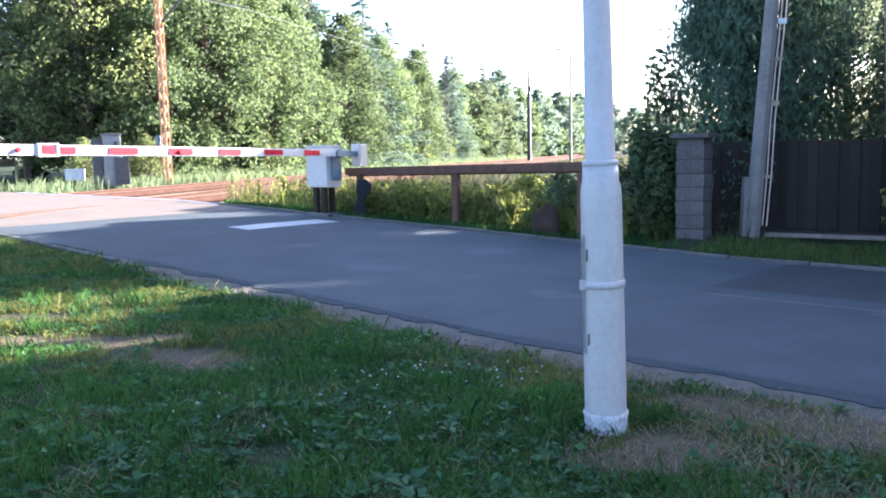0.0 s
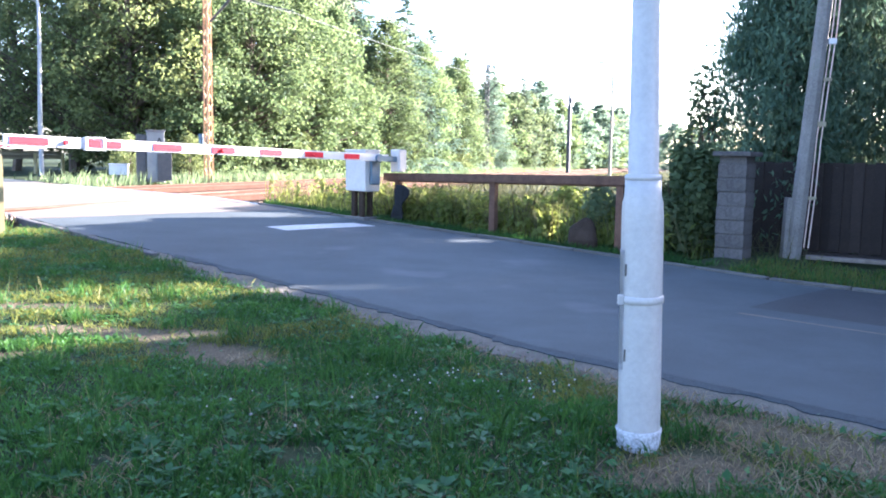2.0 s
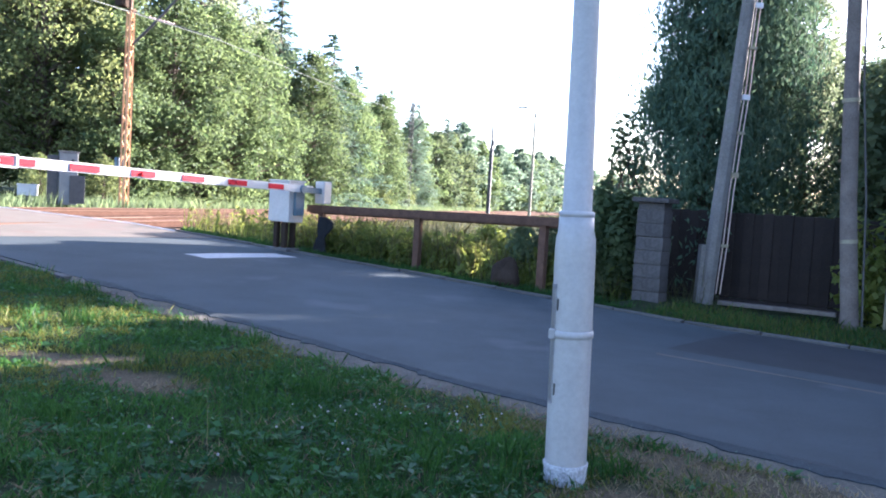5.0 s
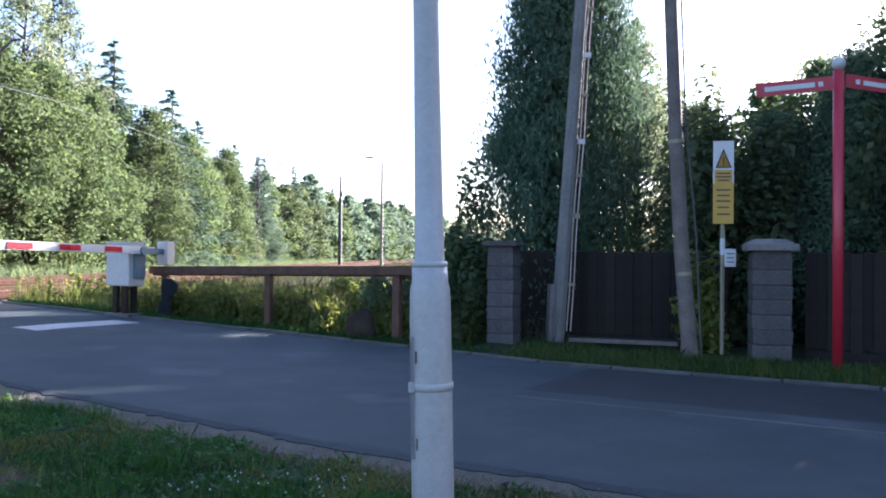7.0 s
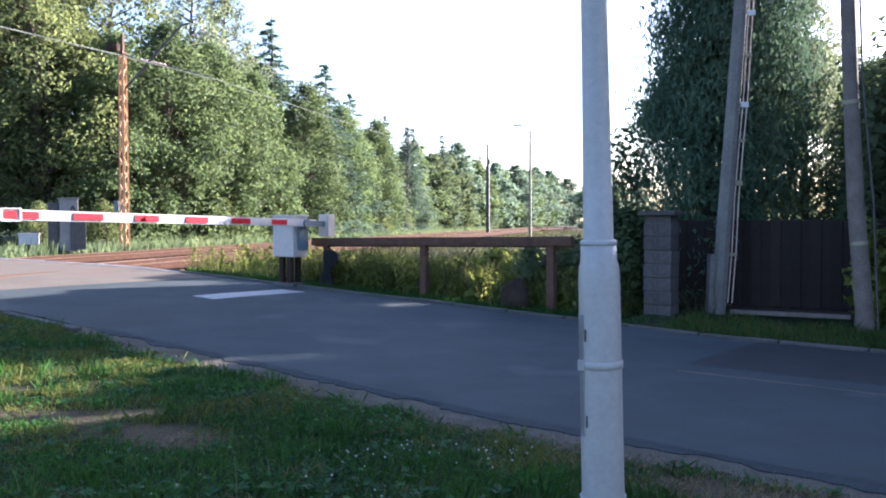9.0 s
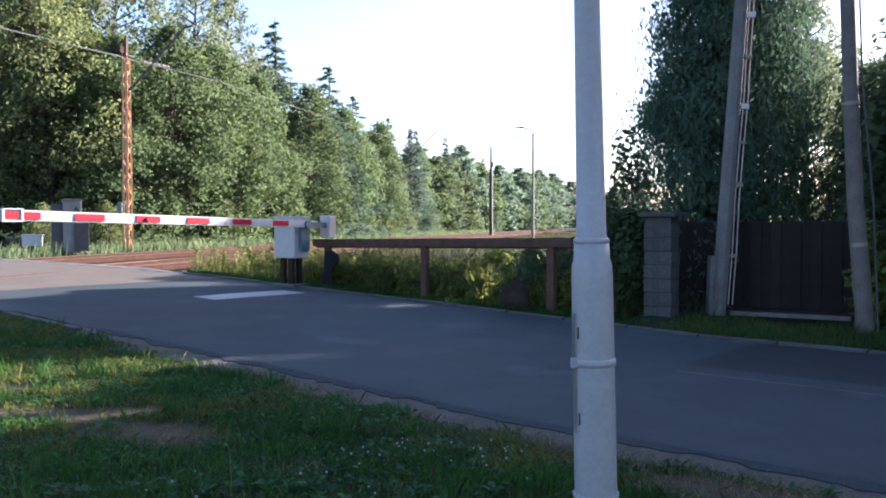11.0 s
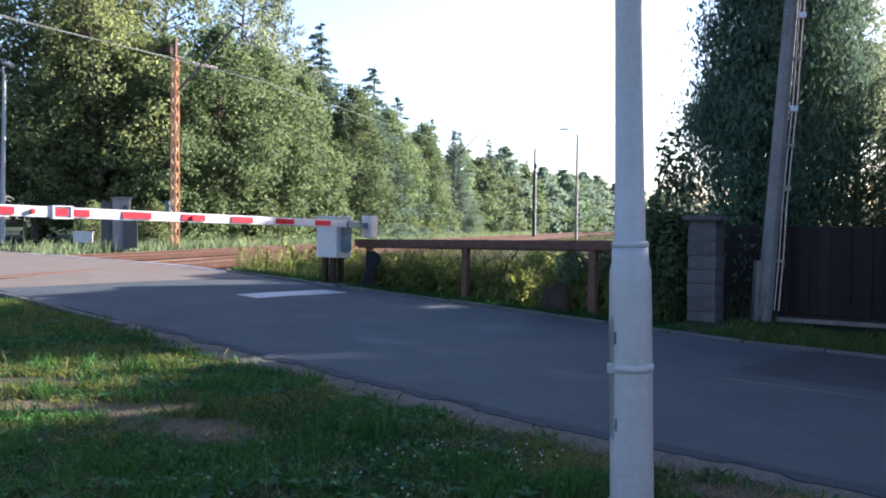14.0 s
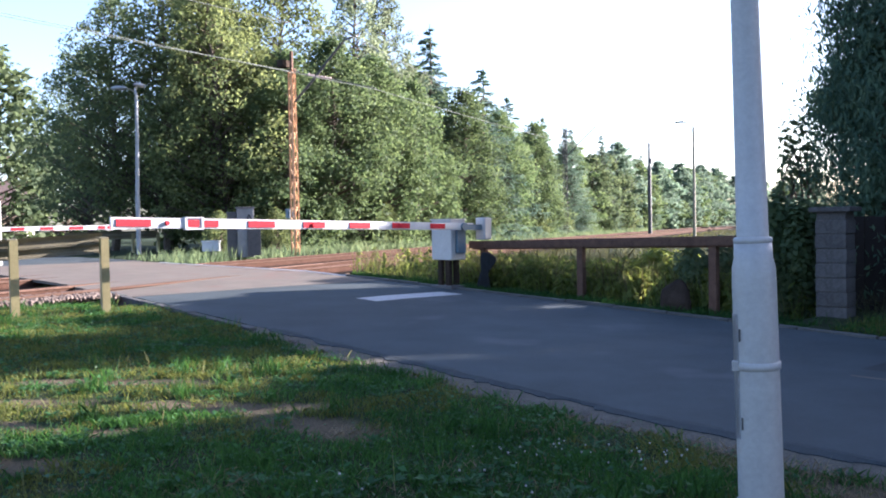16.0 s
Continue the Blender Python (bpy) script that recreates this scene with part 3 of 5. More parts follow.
def build_railing():
    """Rusty pipe-and-beam railing beside the weeds."""
    ob = thing("roadside_railing", road_pose(12.35, 10.9), "rusty steel railing with square posts beside the weeds", "railing")
    drop = lambda s: rise(s) - rise(12.35)
    level = lambda s: drop(s) + 0.83 + 0.0452 * (12.4 - s)
    for s in (12.25, 9.75, 7.15):
        bm = made()
        top = level(s) + 0.02
        box(bm, (12.35 - s, 0.02, (top + drop(s) - 0.2) / 2), (0.13, 0.10, top - drop(s) + 0.2), bevel=0.012)
        part("post", bm, M_RUST, ob, "rusty square post")
    bm = made()
    pts = [(12.35 - s, -0.02, level(s)) for s in (12.6, 11, 9.5, 8, 6.75)]
    for a, b in zip(pts, pts[1:]):
        bar(bm, a, b, 0.10, 0.14)
    part("top_beam", bm, M_RUST, ob, "rust-brown top beam")
    bm = made()
    for a, b in zip(pts, pts[1:]):
        bar(bm, (a[0], 0.035, a[2] - 0.075), (b[0], 0.035, b[2] - 0.075), 0.03, 0.05)
    part("angle_strip", bm, M_RUST, ob)


build_railing()

def build_tarpaulin():
    """A stiff folded sheet that leans on the post: wide foot, pinched middle, top slumped to one side."""
    outline = ((-0.15, 0), (0.13, 0), (0.10, 0.16), (0.08, 0.31), (0.14, 0.42), (0.24, 0.52), (0.23, 0.63), (0.12, 0.71), (-0.04, 0.72), (-0.07, 0.6), (-0.05, 0.36), (-0.11, 0.16))
    bm = made()
    back, front = ([bm.verts.new((x, y + 0.05 * z, z)) for x, z in outline] for y in (0.08, -0.08))
    bm.faces.new(back)
    bm.faces.new(front[::-1])
    for i in range(len(outline)):
        j = (i + 1) % len(outline)
        bm.faces.new((front[i], front[j], back[j], back[i]))
    bmesh.ops.triangulate(bm, faces=[f for f in bm.faces if len(f.verts) > 4])
    bmesh.ops.bevel(bm, geom=bm.edges[:], offset=0.018, segments=1, affect="EDGES")
    for v in bm.verts:
        v.co += Vector((1, 1, 0)) * 0.02 * noise.noise(v.co * 9)
    m = Matrix.Translation(at_road(12.0, 10.68, -0.02)) @ Matrix.Rotation(0.1, 4, "Z")
    tagged(part("tarpaulin", bm, M_CLOTH, m=m), "black folded tarpaulin leaning on the railing post", "tarpaulin")


build_tarpaulin()

bm = made()
bmesh.ops.create_icosphere(bm, subdivisions=3, radius=1, matrix=Matrix.Diagonal((0.26, 0.18, 0.34, 1)))
for v in bm.verts:
    v.co *= 1 + 0.25 * noise.noise(v.co * 4 + Vector((3, 0, 0)))
tagged(part("boulder", bm, M_SLEEPER, m=road_pose(7.7, 10.75, 0.12)), "dark brown stone among the weeds", "stone")


def build_pole():
    """The white-painted street lamp pole: wide lower tube with a service door, tapered shoulder, slimmer tube above; it leans a little."""
    ob = thing("lamp_pole", pose(0.884, 4.2, -0.03), "white-painted steel lamp pole with a service door", "lamp pole")
    lean = lambda z: Vector((-0.0235 * z, 0, z))
    bm = made()
    tube(bm, [lean(z) for z in (0.02, 0.10, 0.7, 1.20, 1.265, 1.30, 1.375)], [0.106, 0.107, 0.105, 0.103, 0.100, 0.091, 0.088], 40)
    part("lower_tube", bm, M_POLE, ob, smooth=True)
    bm = made()
    tube(bm, [lean(z) for z in (1.36, 1.375, 1.39, 2.4, 5.2, 8.0)], [0.085, 0.084, 0.075, 0.066, 0.058, 0.05], 32)
    part("upper_tube", bm, M_POLE, ob, smooth=True)
    bm = made()
    tube(bm, [lean(z) for z in (1.372, 1.378, 1.396, 1.404)], [0.083, 0.0905, 0.0905, 0.08], 40)
    part("collar", bm, M_POLE, ob, smooth=True)
    bm = made()
    tube(bm, [lean(z) for z in (0.760, 0.764, 0.796, 0.80)], [0.104, 0.1115, 0.1115, 0.104], 40)
    band = part("clamp_band", bm, M_POLE, ob, "painted clamp band", smooth=True)
    bm = made()
    box(bm, lean(0.778) + Vector((-0.108, -0.042, 0)), (0.03, 0.03, 0.05), bevel=0.004)
    part("clamp_bolt", bm, M_POLE, band)
    # service door: a curved plate standing proud on the side
    bm = made()
    rows = []
    for z in (0.42, 0.45, 1.0, 1.03):
        rows.append([bm.verts.new(lean(z) + Vector((math.cos(a) * r, math.sin(a) * r, 0))) for a, r in [(radians(d), 0.1062) for d in range(172, 214, 6)]])
    for a, b in zip(rows, rows[1:]):
        for i in range(len(a) - 1):
            bm.faces.new((a[i], a[i + 1], b[i + 1], b[i]))
    bmesh.ops.solidify(bm, geom=bm.faces[:], thickness=0.008)
    door = part("service_door", bm, M_POLE, ob, "narrow painted service door", smooth=True)
    for z in (0.5, 0.93):
        bm = made()
        box(bm, lean(z) + Vector((-0.088, -0.062, 0)), (0.008, 0.010, 0.06), bevel=0.003)
        part("hinge", bm, M_DARK, door, "dark worn hinge")
    bm = made()
    tube(bm, [lean(z) for z in (-0.06, 0.0, 0.04, 0.085, 0.11, 0.115)], [0.119, 0.113, 0.109, 0.111, 0.118, 0.104], 36)
    for v in bm.verts:
        if v.co.z < 0.07:
            v.co.x += 0.010 * noise.noise(v.co * 30)
            v.co.y += 0.010 * noise.noise(v.co * 30 + Vector((5, 0, 0)))
    part("foot", bm, M_CEMENT, ob, "rough white cement foot", smooth=True)


build_pole()


def build_guardrail(name, m, posts, ends, label, high=1.12, deep=0.15):
    ob = thing(name, m, label, "guardrail", "guardrails")
    for x, z in posts:
        bm = made()
        box(bm, (x, -0.02, z + high / 2 - 0.08), (0.014, 0.15, high + 0.12))
        for y in (-0.095, 0.055):
            box(bm, (x + 0.05, y, z + high / 2 - 0.08), (0.11, 0.014, high + 0.12))
        post = part("post", bm, M_YELLOW, ob, "faded yellow channel post")
        bm = made()
        box(bm, (x + 0.03, -0.02, z + high - 0.01), (0.13, 0.17, 0.02), bevel=0.004)
        part("post_cap", bm, M_GALV, post)
    (x0, z0), (x1, z1) = ends
    bm = made()
    prof = ((0.0, -deep), (0.03, -deep * 0.93), (0.085, -deep * 0.6), (0.085, -deep * 0.35), (0.02, -deep * 0.1), (0.02, deep * 0.1), (0.085, deep * 0.35), (0.085, deep * 0.6), (0.03, deep * 0.93), (0.0, deep))
    rows = [[bm.verts.new((x, 0.055 + y, zz + dz)) for y, dz in prof] for x, zz in ((x0, z0), ((x0 + x1) / 2, (z0 + z1) / 2), (x1, z1))]
    for a, b in zip(rows, rows[1:]):
        for i in range(len(prof) - 1):
            bm.faces.new((a[i], a[i + 1], b[i + 1], b[i]))
    bmesh.ops.solidify(bm, geom=bm.faces[:], thickness=0.006)
    part("beam", bm, M_GALV, ob, "dull corrugated steel beam")


GP = Vector((-7.05, 11.6, rise(13.0)))
gdir = math.atan2(11.6 - 10.8, -7.05 + 7.95)
build_guardrail("guardrail", Matrix.Translation(GP) @ Matrix.Rotation(gdir, 4, "Z"), [(0.0, 0.0), (-1.22, 0.0), (-2.44, 0.0)], ((-3.2, 0.86), (0.05, 1.03)), "yellow-posted steel guardrail beside the ballast")
build_guardrail("guardrail", Matrix.Translation((-23.0, 38.0, 0.42)) @ Matrix.Rotation(0.9, 4, "Z"), [(0.0, 0.0), (1.6, 0.0), (2.9, 0.0)], ((-1.6, 0.86), (3.0, 0.9)), "far steel guardrail beyond the tracks", 1.0, 0.2)


def build_control_box():
    ob = thing("control_box", pose(-8.83, 11.25, rise(13.1), 0, 0, 12), "pale grey-green steel control box on a post", "control box")
    bm = made()
    box(bm, (0, 0, 1.2), (0.62, 0.3, 0.98), bevel=0.02)
    body = part("cabinet", bm, M_CAB, ob)
    bm = made()
    box(bm, (0.28, -0.165, 0.93), (0.09, 0.03, 0.035), bevel=0.006)
    part("latch", bm, M_BLACK, body, "black latch")
    bm = made()
    box(bm, (0, 0, 0.33), (0.1, 0.1, 0.8), bevel=0.01)
    part("post", bm, M_DARK, ob)


build_control_box()


MAST_AT = Matrix.Translation(at_belt(28.0, -24.3, -0.05)) @ Matrix.Rotation(BELT_TURN, 4, "Z")


def build_mast():
    """Lattice mast of the overhead line with its raking arm."""
    ob = thing("lattice_mast", MAST_AT, "rust-orange lattice mast with a raking arm", "catenary mast")
    h = 7.9
    legs = [(-0.15, -0.125), (0.15, -0.125), (0.15, 0.125), (-0.15, 0.125)]
    for x, y in legs:
        bm = made()
        for dx, dy in ((0, 0.03), (0.03, 0)):
            bar(bm, (x + dx * (-1 if x > 0 else 1), y + dy * (-1 if y > 0 else 1), -0.2), (x * 0.78 + dx * (-1 if x > 0 else 1), y * 0.78 + dy * (-1 if y > 0 else 1), h), 0.08 if dy else 0.014, 0.014 if dy else 0.08)
        part("mast_leg", bm, M_MAST, ob, "angle-iron leg")
    for side in range(4):
        (xa, ya), (xb, yb) = legs[side], legs[(side + 1) % 4]
        steps = 15
        for i in range(steps):
            f0, f1 = 1 - 0.22 * i / steps, 1 - 0.22 * (i + 1) / steps
            a, b = ((xa, ya), (xb, yb)) if i % 2 else ((xb, yb), (xa, ya))
            bm = made()
            bar(bm, (a[0] * f0, a[1] * f0, 0.1 + i * h / steps), (b[0] * f1, b[1] * f1, 0.1 + (i + 1) * h / steps), 0.022, 0.012)
            part("lacing_bar", bm, M_MAST, ob)
    bm = made()
    box(bm, (0, 0, h + 0.02), (0.36, 0.3, 0.05), bevel=0.008)
    box(bm, (0, 0, h + 0.42), (0.12, 0.12, 0.8), bevel=0.01)
    part("mast_head", bm, M_RUST, ob, "rust-brown head post")
    bm = made()
    box(bm, (-0.1, 0.36, h + 0.3), (0.5, 0.34, 0.3), bevel=0.02)
    box(bm, (0.05, 0.28, h + 0.02), (0.2, 0.3, 0.06))
    part("switch_box", bm, M_SLEEPER, ob, "dark brown switch box at the head")
    arm = made()
    tube(arm, [(0, -0.15, 6.55), (0, -1.1, 7.3), (0, -2.0, 8.1), (0, -2.9, 8.85), (0, -3.5, 8.92)], [0.055, 0.055, 0.05, 0.045, 0.04], 8)
    part("raking_arm", arm, M_DARK, ob, "dark raking arm")
    for a, b in (((0.0, -0.15, 7.85), (0.0, -0.9, 7.62)), ((0.0, -2.1, 7.32), (0.0, -4.4, 6.7))):
        bm = made()
        tube(bm, [a, b], 0.02, 8)
        part("stay_rod", bm, M_DARK, ob)
    bm = made()
    pts, rad = [], []
    for i in range(29):
        t = i / 28
        pts.append((0, -0.9 - 1.25 * t, 7.62 - 0.30 * t))
        rad.append((0.055 + 0.012 * math.sin(i * 1.9)) if i % 2 else 0.022)
    tube(bm, pts, rad, 10)
    part("insulator", bm, M_INSUL, ob, "pale ribbed insulator")
    bm = made()
    box(bm, (-0.05, 0.26, 1.75), (0.36, 0.16, 0.42), bevel=0.015)
    part("junction_box", bm, M_BLUE, ob, "blue-grey junction box")


build_mast()


def wire(name, points, r, label):
    bm = made()
    out = []
    for a, b, sag in points:
        a, b = Vector(a), Vector(b)
        for i in range(25):
            t = i / 24
            out.append(a.lerp(b, t) - Vector((0, 0, 4 * sag * t * (1 - t))))
    tube(bm, out, r, 6)
    tagged(part(name, bm, M_WIRE), label, "wire", "overhead wires")


def far_mast(name, x, y, h, kind, label):
    ob = thing(name, Matrix.Translation((x, y, 0.3)) @ Matrix.Rotation(BELT_TURN, 4, "Z"), label, "mast", "distant masts")
    if kind == "lattice":
        for dx, dy in ((-0.2, -0.15), (0.2, -0.15), (0.2, 0.15), (-0.2, 0.15)):
            bm = made()
            bar(bm, (dx, dy, -0.3), (dx * 0.7, dy * 0.7, h), 0.045, 0.045)
            part("mast_leg", bm, M_DARK, ob)
        bm = made()
        for i in range(14):
            bar(bm, (-0.2, -0.15, i * h / 14), (0.2, -0.15, (i + 1) * h / 14), 0.04, 0.02)
            bar(bm, (0.2, 0.15, i * h / 14), (-0.2, 0.15, (i + 1) * h / 14), 0.04, 0.02)
        part("lacing", bm, M_DARK, ob)
        bm = made()
        tube(bm, [(0, 0, h * 0.72), (0, -1.7, h * 0.88), (0, -2.9, h * 0.985), (0, -3.6, h * 0.985)], [0.05, 0.05, 0.04, 0.03], 8)
        tube(bm, [(0, 0, h * 0.97), (0, -0.8, h * 0.95)], 0.035, 8)
        part("raking_arm", bm, M_DARK, ob)
    elif kind == "post":
        bm = made()
        tube(bm, [(0, 0, -0.3), (0, 0, h * 0.75), (0, 0, h * 0.76), (0, 0, h)], [0.2, 0.17, 0.12, 0.1], 12)
        part("shaft", bm, M_DARK, ob)
        bm = made()
        box(bm, (0, -0.1, h * 0.8), (0.2, 0.3, 0.5), bevel=0.02)
        part("fitting", bm, M_DARK, ob)
    else:
        bm = made()
        tube(bm, [(0, 0, -0.3), (0, 0, h)], [0.09, 0.06], 12)
        part("shaft", bm, M_GALV, ob)
        bm = made()
        tube(bm, [(0, 0, h - 0.05), (0, 0.2, h + 0.22), (0, 0.55, h + 0.3)], 0.03, 8)
        box(bm, (0, 0.75, h + 0.32), (0.14, 0.5, 0.09), bevel=0.03)
        part("lamp_head", bm, M_GALV, ob)


far_mast("far_lattice_mast", -1.04, 77.5, 9.85, "lattice", "dark lattice mast with a raking arm along the railway")
far_mast("far_post", 6.82, 83, 8.7, "post", "dark concrete post along the railway")
far_mast("far_lamp_post", 6.2, 47, 6.2, "lamp", "slim grey lamp post along the railway")


def build_street_lamp():
    ob = thing("street_lamp", Matrix.Translation((-19.95, 36.2, 0.40)) @ Matrix.Diagonal((0.82, 0.82, 0.835, 1)), "slim pale street lamp with two heads", "street lamp")
    bm = made()
    tube(bm, [(0, 0, -0.2), (0, 0, 3), (0.08, 0, 6.2), (0.10, 0, 8.7), (0.02, 0, 9.15)], [0.13, 0.12, 0.10, 0.08, 0.05], 14)
    part("pole", bm, M_LAMP, ob, "pale tapered pole")
    bm = made()
    tube(bm, [(0.08, 0, 8.9), (-0.25, 0, 9.1), (-0.6, 0, 9.2)], 0.04, 8)
    tube(bm, [(0.04, 0, 9.05), (0.0, 0.3, 9.3)], 0.04, 8)
    part("arm", bm, M_GALV, ob)
    for c, turn in (((-0.95, 0, 9.2), 0.0), ((0.05, 0.5, 9.38), 1.4)):
        bm = made()
        bmesh.ops.create_uvsphere(bm, u_segments=16, v_segments=8, radius=1, matrix=Matrix.Translation(c) @ Matrix.Rotation(turn, 4, "Z") @ Matrix.Diagonal((0.5, 0.19, 0.13, 1)))
        part("lamp_head", bm, M_LAMP, ob, "pale oval lamp head", smooth=True)


build_street_lamp()


def build_cabinet():
    ob = thing("signal_cabinet", pose(-12.62, 30.9, 0.42, 0, 0, 25), "grey signal cabinet with a pale front and dark sides", "cabinet")
    bm = made()
    box(bm, (0, 0, 0.92), (0.62, 0.6, 1.86), bevel=0.02)
    body = part("body", bm, M_CAB, ob)
    bm = made()
    box(bm, (-0.5, 0.05, 0.86), (0.36, 0.55, 1.75), bevel=0.02)
    box(bm, (0.3, -0.33, 0.55), (0.5, 0.05, 1.0), bevel=0.01)
    part("dark_panel", bm, M_DARK, ob, "dark side panel")
    bm = made()
    box(bm, (0, 0, 1.88), (0.7, 0.68, 0.06), bevel=0.015)
    part("roof", bm, M_CONCRETE, body)
    bm = made()
    bar(bm, (0.0, -0.315, 1.3), (0.13, -0.315, 1.62), 0.012, 0.05)
    bar(bm, (0.13, -0.315, 1.62), (0.26, -0.315, 1.3), 0.012, 0.05)
    part("angle_mark", bm, M_BLACK, body, "dark angle mark")
    ob = thing("relay_box", pose(-13.9, 30.6, 0.42, 0, 0, 15), "small white relay box on a short foot", "relay box")
    bm = made()
    box(bm, (0, 0, 0.42), (0.62, 0.4, 0.36), bevel=0.02)
    body = part("body", bm, M_WHITE, ob)
    bm = made()
    box(bm, (0, 0, 0.625), (0.68, 0.46, 0.05), bevel=0.015)
    part("lid", bm, M_WHITE, body)
    bm = made()
    box(bm, (0, 0, 0.1), (0.3, 0.2, 0.3), bevel=0.01)
    part("foot", bm, M_DARK, ob)


build_cabinet()


def build_lean_poles():
    ob = thing("utility_pole", Matrix.Translation((4.60, 12.98, 0.0)), "leaning grey concrete utility pole with cable brackets", "utility pole", "utility poles")
    lean = lambda z: Vector((0.066 * z, 0.0, z))
    bm = made()
    pts = [lean(z) for z in (-0.3, 0.5, 2, 4, 6, 9.0)]
    tube(bm, pts, [0.125, 0.122, 0.114, 0.106, 0.098, 0.085], 8)
    part("shaft", bm, M_CONCRETE, ob, "tapered concrete shaft")
    bm = made()
    box(bm, (-0.10, 0.05, 0.3), (0.09, 0.16, 1.3), Euler((0, 0.03, 0)).to_matrix(), bevel=0.01)
    part("foot_stub", bm, M_CONCRETE, ob)
    for x in (0.12, 0.185):
        bm = made()
        tube(bm, [lean(z) + Vector((x + 0.012 * math.sin(z * 2.3), -0.06, 0)) for z in (0.2, 1, 1.8, 2.6, 3.4, 4.2, 5, 6, 7.5, 8.8)], 0.010, 8)
        part("conduit", bm, M_INSUL, ob, "pale cable")
    for z in (0.95, 2.05, 2.7, 3.25, 4.0, 4.65, 5.4, 6.2):
        bm = made()
        box(bm, lean(z) + Vector((0.15, -0.06, 0)), (0.12, 0.05, 0.05 + 0.03 * (z in (2.05, 3.25, 4.65))), bevel=0.006)
        part("cable_bracket", bm, M_WHITE if z in (3.25, 4.65) else M_GALV, ob, "cable bracket")
    bm = made()
    tube(bm, [(-0.3, 0, 8.5), (1.1, 0, 8.6)], 0.05, 8)
    part("cross_arm", bm, M_DARK, ob)
    ob = thing("utility_pole", Matrix.Translation((5.89, 11.01, 0.0)), "leaning dark timber utility pole", "utility pole", "utility poles")
    bm = made()
    tube(bm, [(0.01, 0, -0.3), (0, 0, 0), (-0.09, 0, 0.9), (-0.165, 0, 1.7), (-0.26, 0, 3.3), (-0.34, 0, 5.0), (-0.5, 0, 8.5)], [0.118, 0.115, 0.11, 0.105, 0.096, 0.09, 0.08], 18)
    part("shaft", bm, M_WOODPOLE, ob, "round weathered shaft", smooth=True)
    for z, x in ((1.15, -0.11), (3.0, -0.245)):
        bm = made()
        tube(bm, [(x, 0, z), (x - 0.004, 0, z + 0.05)], 0.112, 18)
        part("strap", bm, M_GALV, ob, "steel strap")
    bm = made()
    tube(bm, [(0.12, -0.08, 0.0), (0.03, -0.08, 1.7), (-0.14, -0.08, 3.3), (-0.22, -0.08, 5.0), (-0.4, -0.08, 8.3)], 0.014, 8)
    part("conduit", bm, M_DARK, ob)


build_lean_poles()


